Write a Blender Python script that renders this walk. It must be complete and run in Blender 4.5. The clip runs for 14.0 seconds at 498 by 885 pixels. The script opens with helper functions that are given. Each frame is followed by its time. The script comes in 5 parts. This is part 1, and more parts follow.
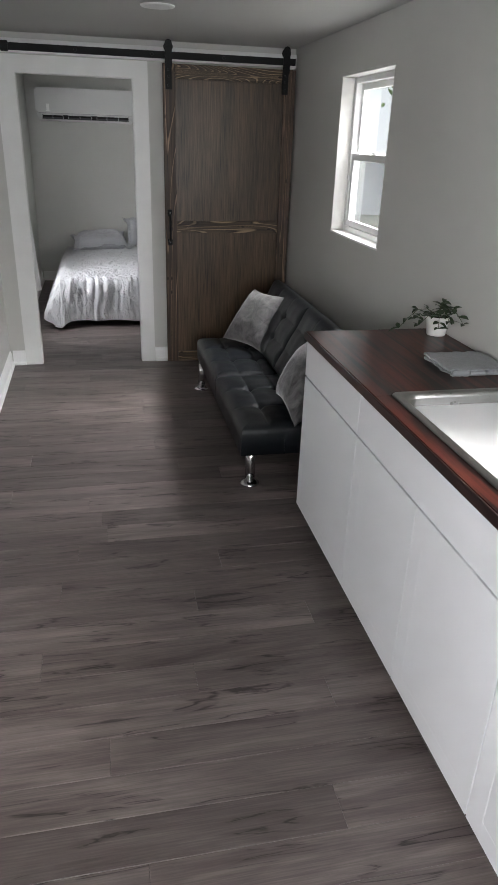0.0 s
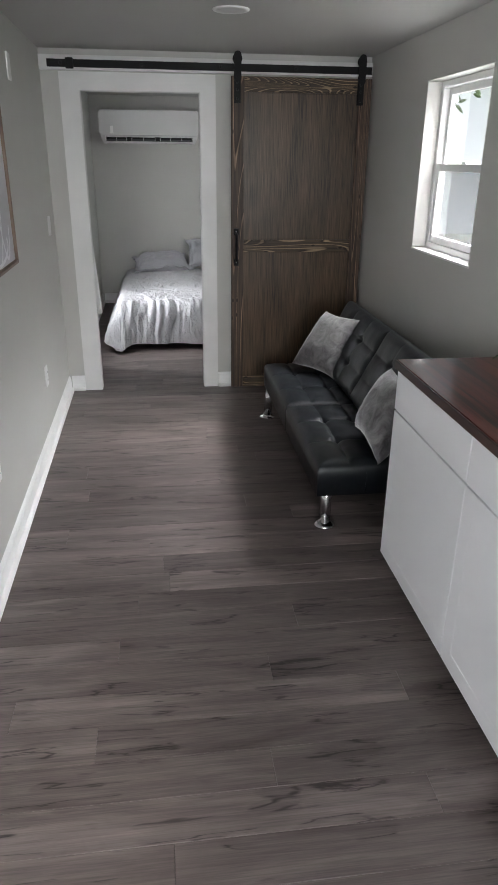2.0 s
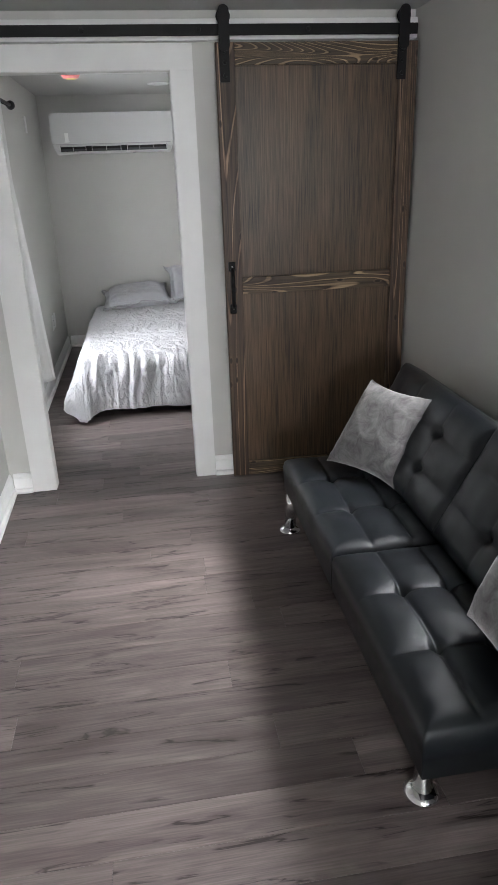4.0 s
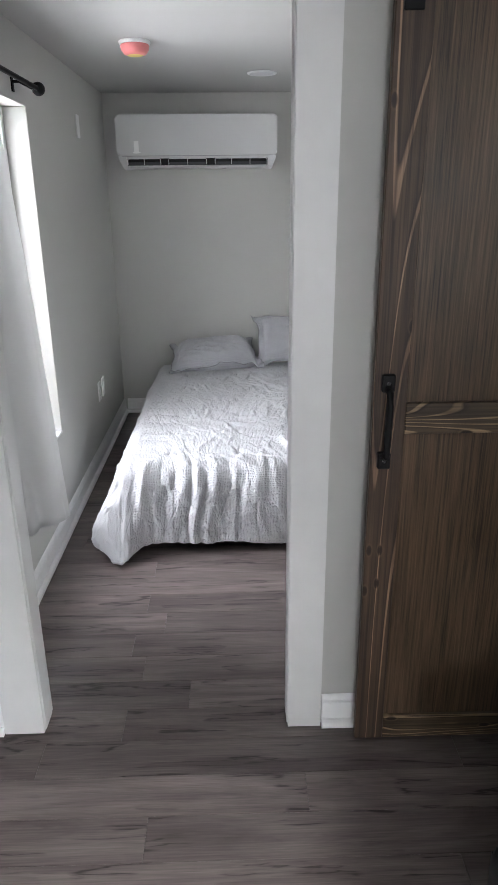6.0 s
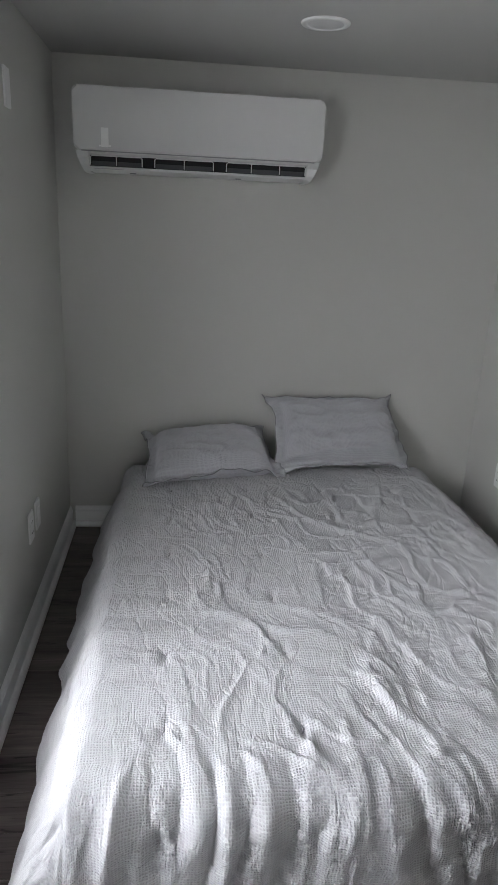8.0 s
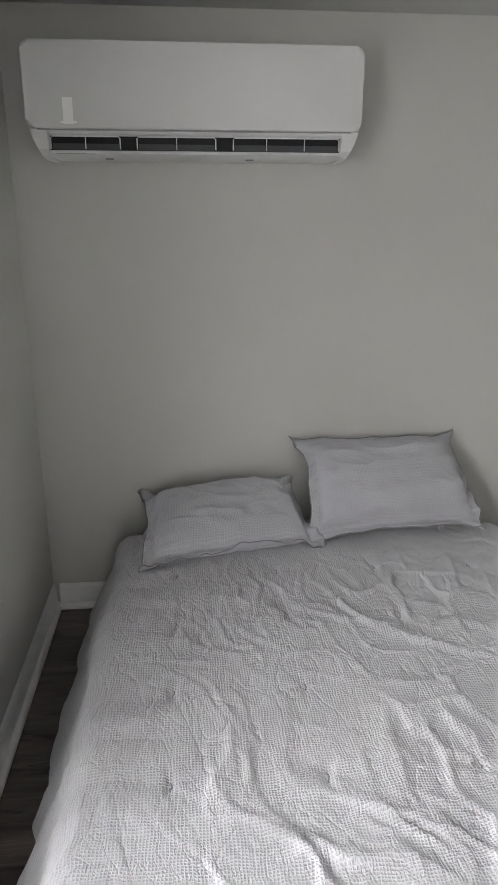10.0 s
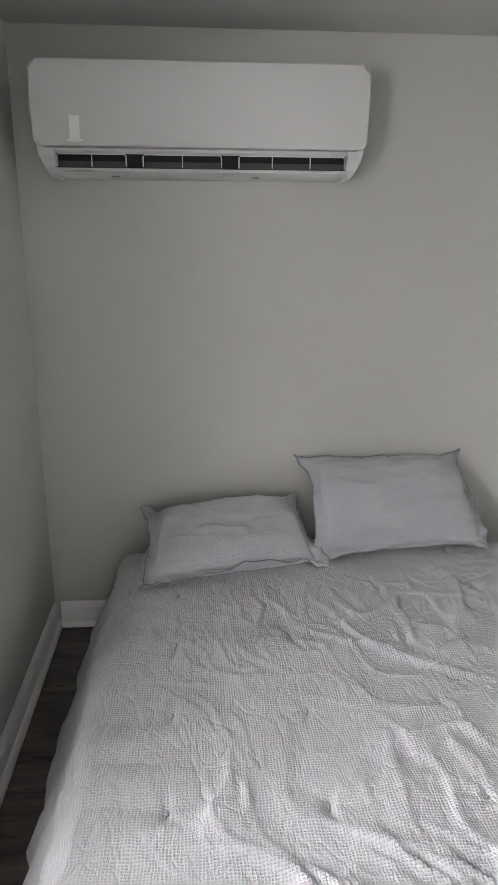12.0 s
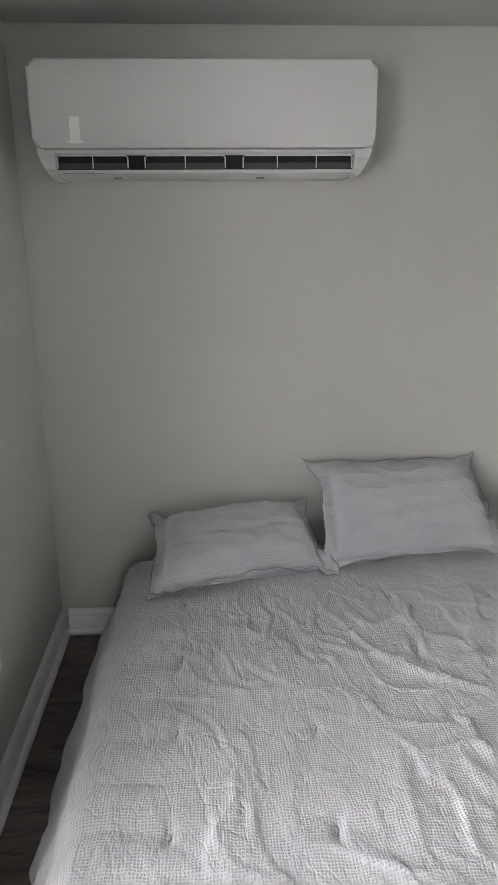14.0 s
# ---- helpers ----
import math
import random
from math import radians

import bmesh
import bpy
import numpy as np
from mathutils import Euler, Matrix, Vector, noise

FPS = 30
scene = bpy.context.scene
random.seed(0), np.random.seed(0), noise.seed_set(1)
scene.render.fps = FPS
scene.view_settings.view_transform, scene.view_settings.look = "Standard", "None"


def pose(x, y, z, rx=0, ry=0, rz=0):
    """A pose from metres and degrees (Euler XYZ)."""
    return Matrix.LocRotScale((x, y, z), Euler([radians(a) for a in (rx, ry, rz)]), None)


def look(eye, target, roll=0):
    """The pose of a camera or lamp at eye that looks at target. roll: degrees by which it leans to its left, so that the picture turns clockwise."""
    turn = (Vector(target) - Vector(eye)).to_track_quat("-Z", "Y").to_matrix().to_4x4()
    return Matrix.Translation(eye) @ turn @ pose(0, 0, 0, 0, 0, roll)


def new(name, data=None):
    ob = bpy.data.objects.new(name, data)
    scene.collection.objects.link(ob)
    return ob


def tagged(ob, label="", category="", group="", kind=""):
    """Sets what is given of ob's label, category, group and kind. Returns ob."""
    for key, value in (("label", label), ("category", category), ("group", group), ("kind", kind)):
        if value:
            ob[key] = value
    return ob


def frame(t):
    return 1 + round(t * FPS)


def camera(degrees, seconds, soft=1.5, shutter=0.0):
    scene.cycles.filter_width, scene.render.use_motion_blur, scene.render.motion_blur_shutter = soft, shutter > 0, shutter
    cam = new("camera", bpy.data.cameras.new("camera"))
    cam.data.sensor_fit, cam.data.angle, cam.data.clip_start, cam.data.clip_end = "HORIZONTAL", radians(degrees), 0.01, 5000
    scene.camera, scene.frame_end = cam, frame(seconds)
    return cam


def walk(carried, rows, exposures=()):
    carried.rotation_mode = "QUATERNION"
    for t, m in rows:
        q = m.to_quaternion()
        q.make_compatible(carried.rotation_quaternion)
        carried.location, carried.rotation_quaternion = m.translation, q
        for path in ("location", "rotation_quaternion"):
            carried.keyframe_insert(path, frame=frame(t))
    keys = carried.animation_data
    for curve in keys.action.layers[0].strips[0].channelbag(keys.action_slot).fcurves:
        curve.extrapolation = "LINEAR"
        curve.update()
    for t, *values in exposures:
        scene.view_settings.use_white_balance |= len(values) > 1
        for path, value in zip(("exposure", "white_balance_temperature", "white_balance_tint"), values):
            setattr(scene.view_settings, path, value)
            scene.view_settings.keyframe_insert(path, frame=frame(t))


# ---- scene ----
cam = camera(40.7, 14.0, 0.75)
PATH = [
    (0, (0.725, -0.079, 1.613), (1.118, 1.699, 0.786), 2.0),
    (0.5, (0.682, -0.069, 1.608), (0.985, 1.738, 0.806), 1.7),
    (1, (0.613, -0.035, 1.599), (0.865, 1.785, 0.808), 1.7),
    (1.5, (0.601, 0.015, 1.615), (0.825, 1.839, 0.825), 2.4),
    (2, (0.689, 0.239, 1.559), (0.928, 2.067, 0.782), 0.6),
    (2.2, (0.745, 0.393, 1.549), (0.981, 2.22, 0.77), -0.2),
    (4.3, (0.793, 1.877, 1.525), (1.046, 3.716, 0.781), -2.3),
    (4.5, (0.789, 2.014, 1.516), (0.964, 3.865, 0.778), -2.6),
    (5, (0.763, 2.498, 1.53), (0.847, 4.358, 0.8), -0.7),
    (5.5, (0.809, 2.928, 1.508), (0.907, 4.792, 0.79), -0.4),
    (6, (0.827, 3.365, 1.538), (0.87, 5.241, 0.847), -0.6),
    (6.5, (0.716, 3.8, 1.515), (0.736, 5.685, 0.845), 0.4),
    (7, (0.69, 4.164, 1.486), (0.789, 6.054, 0.84), 1.2),
    (7.5, (0.66, 4.596, 1.549), (0.825, 6.484, 0.91), 1.3),
    (8, (0.547, 5.026, 1.546), (0.757, 6.912, 0.914), 2.7),
    (8.2, (0.517, 5.156, 1.555), (0.801, 7.036, 0.934), 3.5),
    (10.3, (0.588, 5.792, 1.514), (0.743, 7.685, 0.889), -0.2),
    (10.5, (0.585, 5.793, 1.521), (0.733, 7.688, 0.898), -0.1),
    (11, (0.587, 5.791, 1.517), (0.719, 7.694, 0.916), 0.1),
    (11.5, (0.589, 5.795, 1.516), (0.734, 7.7, 0.925), 0.3),
    (12, (0.599, 5.795, 1.511), (0.744, 7.704, 0.935), 0.3),
    (12.5, (0.594, 5.797, 1.515), (0.733, 7.708, 0.941), 0.2),
    (13, (0.605, 5.803, 1.516), (0.741, 7.713, 0.939), 0.1),
    (13.5, (0.612, 5.819, 1.515), (0.759, 7.728, 0.938), -0.4),
    (14, (0.626, 5.848, 1.524), (0.729, 7.758, 0.94), -0.5),
]
EXPOSURES = [(0.0, 2.56, 6500, 10), (0.5, 2.74, 6500, 10), (1.0, 2.75, 6500, 10), (1.5, 2.68, 6500, 10), (2.2, 2.75, 6450, 10), (4.3, 3.15, 6400, 10.5), (5.0, 3.08, 6350, 11), (6.0, 3.0, 6300, 11), (6.5, 2.72, 6250, 10.5), (7.0, 2.68, 6270, 10.5),
             (7.5, 2.43, 6300, 10.5), (8.2, 2.38, 6450, 11), (10.3, 2.97, 6700, 12), (14.0, 2.97, 6700, 12)]
walk(cam, [(t, look(eye, target, roll)) for t, eye, target, roll in PATH], EXPOSURES)

# ---- light of the place ----
world = bpy.data.worlds.new("overcast_sky")
scene.world = world
world.use_nodes = True
wn, wl = world.node_tree.nodes, world.node_tree.links
sky = wn.new("ShaderNodeTexSky")
sky.sky_type = "NISHITA"
sky.sun_disc = False
sky.sun_elevation, sky.sun_rotation = radians(46), radians(112)
sky.dust_density, sky.air_density = 4.0, 1.0
pale = wn.new("ShaderNodeHueSaturation")
pale.inputs["Saturation"].default_value = 0.25
wl.new(sky.outputs[0], pale.inputs["Color"])
wl.new(pale.outputs[0], wn["Background"].inputs["Color"])
wn["Background"].inputs["Strength"].default_value = 0.15

sun = new("sun", bpy.data.lights.new("sun", "SUN"))
sun.data.energy, sun.data.angle, sun.data.color = 0.6, radians(20), (1.0, 0.97, 0.92)
sun.matrix_world = look((30, -12, 34), (0, 0, 0))



def window_light(name, eye, target, wide, high, watts, colour=(0.96, 0.965, 1.0)):
    """An area lamp for the sky's light at an opening of the walls, seen or added."""
    lamp = new(name, bpy.data.lights.new(name, "AREA"))
    lamp.data.shape, lamp.data.size, lamp.data.size_y = "RECTANGLE", wide, high
    lamp.data.energy, lamp.data.color = watts, colour
    lamp.matrix_world = look(eye, target)
    return lamp


window_light("sky_at_bedroom_window", (-0.5, 5.85, 1.6), (1.4, 7.25, 1.05), 1.1, 1.3, 12.5)
window_light("sky_past_the_eaves", (4.35, 3.8, 3.65), (1.2, 3.85, 0.9), 3.4, 1.3, 135)
# fill for cabinets and east wall, at an added door out of view
window_light("fill_at_unseen_entrance", (-0.28, -0.85, 1.45), (1.7, 1.5, 1.1), 0.75, 0.95, 8.0)
# fill that brightens the partition and barn door, from an added rear window
window_light("fill_at_unseen_end_window", (0.75, -1.95, 1.4), (0.95, 1, 0.7), 0.85, 1.1, 8.5)

# ---- materials ----


def fresh(name, rough=0.5, metal=0.0):
    m = bpy.data.materials.new(name)
    m.use_nodes = True
    n, l = m.node_tree.nodes, m.node_tree.links
    b = n["Principled BSDF"]
    b.inputs["Roughness"].default_value, b.inputs["Metallic"].default_value = rough, metal
    return m, n, l, b


def node(n, kind, **values):
    made = n.new("ShaderNode" + kind)
    for key, value in values.items():
        made.inputs[key.replace("_", " ")].default_value = value
    return made


def maths(n, l, op, a, b=None):
    made = n.new("ShaderNodeMath")
    made.operation = op
    for slot, v in enumerate((a, b)):
        if v is None:
            continue
        if isinstance(v, (int, float)):
            made.inputs[slot].default_value = v
        else:
            l.new(v, made.inputs[slot])
    return made.outputs[0]


def ramp(n, l, fac, stops):
    made = n.new("ShaderNodeValToRGB")
    e = made.color_ramp.elements
    while len(e) < len(stops):
        e.new(0.5)
    for el, (p, c) in zip(e, stops):
        el.position, el.color = p, (*c, 1)
    l.new(fac, made.inputs[0])
    return made.outputs[0]


def mixed(n, l, fac, a, b, how="MIX"):
    made = n.new("ShaderNodeMix")
    made.data_type, made.blend_type = "RGBA", how
    for slot, v in ((0, fac), (6, a), (7, b)):
        if isinstance(v, (int, float)):
            made.inputs[slot].default_value = v
        elif isinstance(v, tuple):
            made.inputs[slot].default_value = (*v, 1)
        else:
            l.new(v, made.inputs[slot])
    return made.outputs[2]


def mapped(n, l, scale, source="Object", shift=None):
    tc = n.new("ShaderNodeTexCoord")
    mp = n.new("ShaderNodeMapping")
    mp.inputs["Scale"].default_value = scale
    l.new(tc.outputs[source], mp.inputs["Vector"])
    if shift is not None:
        l.new(shift, mp.inputs["Location"])
    return mp.outputs[0]


def grainy(n, l, vec, scale, detail=4.0, rough=0.55, distort=0.0):
    t = node(n, "TexNoise", Scale=scale, Detail=detail, Roughness=rough, Distortion=distort)
    l.new(vec, t.inputs["Vector"])
    return t.outputs[0]


def bumped(n, l, b, height, strength, distance=0.002):
    bp = node(n, "Bump", Strength=strength, Distance=distance)
    l.new(height, bp.inputs["Height"])
    l.new(bp.outputs[0], b.inputs["Normal"])


def paint(name, col, rough=0.5, var=0.05, scale=2.5, bump=0.15, fine=160.0, metal=0.0, dist=0.001):
    m, n, l, b = fresh(name, rough, metal)
    v = mapped(n, l, (1, 1, 1))
    big = grainy(n, l, v, scale, 5)
    lo, hi = [tuple(min(1, c * k) for c in col) for k in (1 - var, 1 + var)]
    l.new(ramp(n, l, big, [(0.3, lo), (0.7, hi)]), b.inputs["Base Color"])
    small = grainy(n, l, v, fine, 3)
    rr = maths(n, l, "MULTIPLY_ADD", big, 0.16)
    rr.node.inputs[2].default_value = max(0.02, rough - 0.08)
    l.new(rr, b.inputs["Roughness"])
    if bump:
        bumped(n, l, b, small, bump, dist)
    return m


def plank_material():
    """Grey-brown vinyl planks: long streaks, dark cracks and knots, a tone of its own for each plank."""
    m, n, l, b = fresh("grey_brown_vinyl_plank", 0.42)
    b.inputs["Specular IOR Level"].default_value = 0.45
    info = n.new("ShaderNodeObjectInfo")
    off = n.new("ShaderNodeCombineXYZ")
    l.new(maths(n, l, "MULTIPLY", info.outputs["Random"], 37.0), off.inputs[0])
    l.new(maths(n, l, "MULTIPLY", info.outputs["Random"], 91.0), off.inputs[1])
    v = mapped(n, l, (1.0, 5.5, 1), shift=off.outputs[0])
    fine = mapped(n, l, (6.0, 230.0, 1), shift=off.outputs[0])
    hairs = mapped(n, l, (1.3, 34.0, 1), shift=off.outputs[0])
    wide = grainy(n, l, v, 1.5, 6, 0.6, 0.9)
    thin = grainy(n, l, fine, 1.0, 3, 0.6)
    hair = grainy(n, l, hairs, 1.0, 6, 0.62, 0.5)
    base = ramp(n, l, wide, [(0.27, (0.076, 0.060, 0.057)), (0.5, (0.132, 0.108, 0.103)), (0.73, (0.192, 0.161, 0.153))])
    base = mixed(n, l, 0.36, base, ramp(n, l, hair, [(0.34, (0.24, 0.23, 0.23)), (0.62, (0.66, 0.66, 0.65))]), "OVERLAY")
    base = mixed(n, l, 0.45, base, ramp(n, l, thin, [(0.34, (0.28, 0.28, 0.28)), (0.66, (0.70, 0.70, 0.70))]), "OVERLAY")

    def cracks(scale, at, lo, hi, core, spread):
        """Dark lines that run with the grain, in patches only."""
        field = grainy(n, l, mapped(n, l, scale, shift=off.outputs[0]), 1.0, 5, 0.5, 0.5)
        gap = maths(n, l, "ABSOLUTE", maths(n, l, "SUBTRACT", field, at))
        patch = grainy(n, l, mapped(n, l, (2.1, 7.0, 1), shift=off.outputs[0]), 1.0 + at, 2)
        patch = ramp(n, l, patch, [(lo, (0, 0, 0)), (hi, (1, 1, 1))])
        return [maths(n, l, "MULTIPLY", ramp(n, l, gap, [(0.15 * k, (1, 1, 1)), (k, (0, 0, 0))]), patch) for k in (core, spread)]

    line, halo = cracks((0.9, 11.0, 1), 0.5, 0.53, 0.56, 0.016, 0.08)
    line2, halo2 = cracks((1.7, 20.0, 1), 0.44, 0.55, 0.59, 0.022, 0.08)
    dark = maths(n, l, "MAXIMUM", maths(n, l, "MULTIPLY", line, 0.95), maths(n, l, "MULTIPLY", halo, 0.27))
    dark = maths(n, l, "MAXIMUM", dark, maths(n, l, "MAXIMUM", maths(n, l, "MULTIPLY", line2, 0.8), maths(n, l, "MULTIPLY", halo2, 0.2)))
    base = mixed(n, l, dark, base, (0.018, 0.013, 0.012))
    tone = maths(n, l, "MULTIPLY_ADD", info.outputs["Random"], 0.46)
    tone.node.inputs[2].default_value = 0.77
    hsv = n.new("ShaderNodeHueSaturation")
    l.new(base, hsv.inputs["Color"])
    l.new(tone, hsv.inputs["Value"])
    l.new(hsv.outputs[0], b.inputs["Base Color"])
    rr = maths(n, l, "MULTIPLY_ADD", thin, 0.2)
    rr.node.inputs[2].default_value = 0.26
    l.new(rr, b.inputs["Roughness"])
    bumped(n, l, b, maths(n, l, "SUBTRACT", thin, dark), 0.25, 0.0012)
    return m


def pine_material(name, axis, dark, light, rough=0.5, rings=13.0, along=0.5, swirl=0.2, thin_line=0.12):
    """Stained softwood with cathedral grain; axis is the way of the grain."""
    m, n, l, b = fresh(name, rough)
    b.inputs["Specular IOR Level"].default_value = 0.35
    info = n.new("ShaderNodeObjectInfo")
    off = n.new("ShaderNodeCombineXYZ")
    for k in range(3):
        l.new(maths(n, l, "MULTIPLY", info.outputs["Random"], 17.0 + 13 * k), off.inputs[k])
    s = [9.0, 9.0, 9.0]
    s[axis] = along
    f = [130.0, 130.0, 130.0]
    f[axis] = 1.6
    v, vf = mapped(n, l, s, shift=off.outputs[0]), mapped(n, l, f, shift=off.outputs[0])
    field = grainy(n, l, v, 0.75, 1.5, 0.35, swirl)
    wave = maths(n, l, "FRACT", maths(n, l, "MULTIPLY", field, rings))
    hair = grainy(n, l, vf, 1.0, 4, 0.6)
    mid = tuple(0.84 * d + 0.16 * h for d, h in zip(dark, light))
    lines = ramp(n, l, wave, [(0.0, dark), (0.14, mid), (1 - 1.3 * thin_line, mid), (1 - thin_line, light), (1 - 0.4 * thin_line, light), (1.0, dark)])
    col = mixed(n, l, 0.9, lines, ramp(n, l, hair, [(0.36, (0.2, 0.2, 0.2)), (0.66, (0.68, 0.67, 0.66))]), "OVERLAY")
    stain = grainy(n, l, mapped(n, l, (3.0, 3.0, 3.0), shift=off.outputs[0]), 1.0, 3)
    col = mixed(n, l, ramp(n, l, stain, [(0.32, (0.6, 0.6, 0.6)), (0.55, (0, 0, 0))]), col, dark)
    ks = [9.0, 9.0, 9.0]
    ks[axis] = 4.0
    spread = n.new("ShaderNodeSeparateXYZ")
    l.new(mapped(n, l, ks, shift=off.outputs[0]), spread.inputs[0])
    flat = n.new("ShaderNodeCombineXYZ")
    l.new(spread.outputs[0], flat.inputs[0])
    l.new(spread.outputs[2], flat.inputs[1])
    cell = node(n, "TexVoronoi", Scale=1.0)
    cell.voronoi_dimensions = "2D"
    l.new(flat.outputs[0], cell.inputs["Vector"])
    glow = ramp(n, l, cell.outputs["Distance"], [(0.055, (0, 0, 0)), (0.068, (0.14, 0.14, 0.14)), (0.1, (0, 0, 0))])
    col = mixed(n, l, glow, col, light)
    knot = ramp(n, l, cell.outputs["Distance"], [(0.025, (0.95, 0.95, 0.95)), (0.05, (0.7, 0.7, 0.7)), (0.07, (0, 0, 0))])
    col = mixed(n, l, knot, col, tuple(0.6 * d for d in dark))
    l.new(col, b.inputs["Base Color"])
    bumped(n, l, b, maths(n, l, "ADD", wave, hair), 0.2, 0.001)
    return m


def streak_wood(name, axis, dark, light, rough, along=1.6, across=70.0, coat=0.0, ends=(0.40, 0.60), broad=0.4):
    """Straight-grained stained wood."""
    m, n, l, b = fresh(name, rough)
    b.inputs["Specular IOR Level"].default_value = 0.1 if coat else 0.45
    s = [across] * 3
    s[axis] = along
    w = [7.0] * 3
    w[axis] = 0.8
    thin = grainy(n, l, mapped(n, l, s), 1.0, 5, 0.65)
    wide = grainy(n, l, mapped(n, l, w), 1.0, 4, 0.5, 0.4)
    both = maths(n, l, "ADD", maths(n, l, "MULTIPLY", thin, 1 - broad), maths(n, l, "MULTIPLY", wide, broad))
    l.new(ramp(n, l, both, [(ends[0], dark), (ends[1], light)]), b.inputs["Base Color"])
    b.inputs["Coat Weight"].default_value, b.inputs["Coat Roughness"].default_value = coat, 0.16
    bumped(n, l, b, thin, 0.45 if coat else 0.25, 0.0008)
    if coat:
        l.new(b.inputs["Normal"].links[0].from_socket, b.inputs["Coat Normal"])
    return m


def waffle_material(name, col, pitch=0.009, depth=0.0022, creases=0.0):
    """Waffle-weave cotton, the shade of its pits put into the colour; the weave follows the cloth's own coordinates, in
    metres.
    """
    m, n, l, b = fresh(name, 0.92)
    b.inputs["Sheen Weight"].default_value = 0.25
    b.inputs["Sheen Roughness"].default_value = 0.5
    v = mapped(n, l, (1, 1, 1), "UV")
    wob = node(n, "TexNoise", Scale=16.0, Detail=3.0)
    l.new(v, wob.inputs["Vector"])
    push = n.new("ShaderNodeVectorMath")
    push.operation = "MULTIPLY_ADD"
    l.new(wob.outputs["Color"], push.inputs[0])
    push.inputs[1].default_value = (0.014, 0.014, 0)
    l.new(v, push.inputs[2])
    sep = n.new("ShaderNodeSeparateXYZ")
    l.new(push.outputs[0], sep.inputs[0])
    k = math.pi / pitch
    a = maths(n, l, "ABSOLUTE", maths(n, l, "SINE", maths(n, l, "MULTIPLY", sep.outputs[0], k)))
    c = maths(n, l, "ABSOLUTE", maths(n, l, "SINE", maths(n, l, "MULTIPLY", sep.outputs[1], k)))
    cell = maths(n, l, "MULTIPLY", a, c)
    blot = grainy(n, l, v, 5.0, 5)
    base = ramp(n, l, blot, [(0.3, tuple(0.93 * x for x in col)), (0.7, tuple(min(1, 1.05 * x) for x in col))])
    # darker base colour in each pit paints in the weave's shade
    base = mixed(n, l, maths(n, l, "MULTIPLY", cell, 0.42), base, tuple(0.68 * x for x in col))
    l.new(base, b.inputs["Base Color"])
    fuzz = grainy(n, l, v, 900.0, 2)
    bumped(n, l, b, maths(n, l, "SUBTRACT", maths(n, l, "MULTIPLY", fuzz, 0.35), cell), 0.7, depth)
    if creases:
        height = None
        for scale, turn, grow in ((3.6, 32, 1.0), (7.5, 20, 0.7), (15.0, -12, 0.45)):
            mp = n.new("ShaderNodeMapping")
            mp.inputs["Rotation"].default_value = (0, 0, radians(turn))
            mp.inputs["Scale"].default_value = (2.2, 1.0, 1.0)
            l.new(v, mp.inputs["Vector"])
            field = grainy(n, l, mp.outputs[0], scale, 3, 0.5, 0.8)
            edge = ramp(n, l, maths(n, l, "ABSOLUTE", maths(n, l, "SUBTRACT", field, 0.5)), [(0.0, (0, 0, 0)), (0.035, (1, 1, 1))])
            edge = maths(n, l, "MULTIPLY", edge, grow)
            height = edge if height is None else maths(n, l, "ADD", height, edge)
        fold = node(n, "Bump", Strength=creases, Distance=0.006)
        l.new(height, fold.inputs["Height"])
        weave = b.inputs["Normal"].links[0].from_node
        l.new(fold.outputs[0], weave.inputs["Normal"])
    return m


def velvet_material(name, col, lo=0.7, hi=1.3):
    m, n, l, b = fresh(name, 0.85)
    b.inputs["Sheen Weight"].default_value = 0.7
    b.inputs["Sheen Roughness"].default_value = 0.35
    v = mapped(n, l, (1, 1, 1))
    nap = grainy(n, l, v, 16.0, 7, 0.7, 0.8)
    l.new(ramp(n, l, nap, [(0.35, tuple(lo * c for c in col)), (0.65, tuple(hi * c for c in col))]), b.inputs["Base Color"])
    bumped(n, l, b, grainy(n, l, v, 420.0, 3), 0.4, 0.0015)
    return m


def glass_material():
    m, n, l, b = fresh("window_glass", 0.0)
    b.inputs["Transmission Weight"].default_value = 1.0
    b.inputs["IOR"].default_value = 1.45
    return m


def screen_material():
    """Fine fibre mesh, more gap than thread."""
    m, n, l, b = fresh("grey_insect_mesh", 0.8)
    b.inputs["Base Color"].default_value = (0.2, 0.21, 0.22, 1)
    gap = n.new("ShaderNodeBsdfTransparent")
    both = n.new("ShaderNodeMixShader")
    both.inputs[0].default_value = 0.45
    l.new(gap.outputs[0], both.inputs[1])
    l.new(b.outputs[0], both.inputs[2])
    l.new(both.outputs[0], n["Material Output"].inputs[0])
    return m


WALL = paint("greige_wall_paint", (0.525, 0.523, 0.498), 0.62, 0.025, 1.6, 0.22, 95.0, dist=0.0012)
CEIL = paint("pale_ceiling_paint", (0.46, 0.46, 0.447), 0.75, 0.025, 1.5, 0.2, 90.0, dist=0.0012)
TRIM = paint("white_trim_paint", (0.72, 0.72, 0.71), 0.38, 0.03, 6.0, 0.08, 60.0)
BASE = paint("bright_white_trim_paint", (0.86, 0.86, 0.855), 0.35, 0.03, 6.0, 0.08, 60.0)
CABINET = paint("white_cabinet_paint", (0.76, 0.772, 0.795), 0.4, 0.02, 3.0, 0.05, 60.0)
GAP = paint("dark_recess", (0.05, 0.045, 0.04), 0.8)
PLANK = plank_material()
GROUT = paint("dark_subfloor", (0.03, 0.026, 0.024), 0.9)
PINE_V = pine_material("dark_stained_pine_upright", 2, (0.038, 0.024, 0.0165), (0.26, 0.17, 0.11), rings=26.0, along=0.3, swirl=0.1, thin_line=0.11)
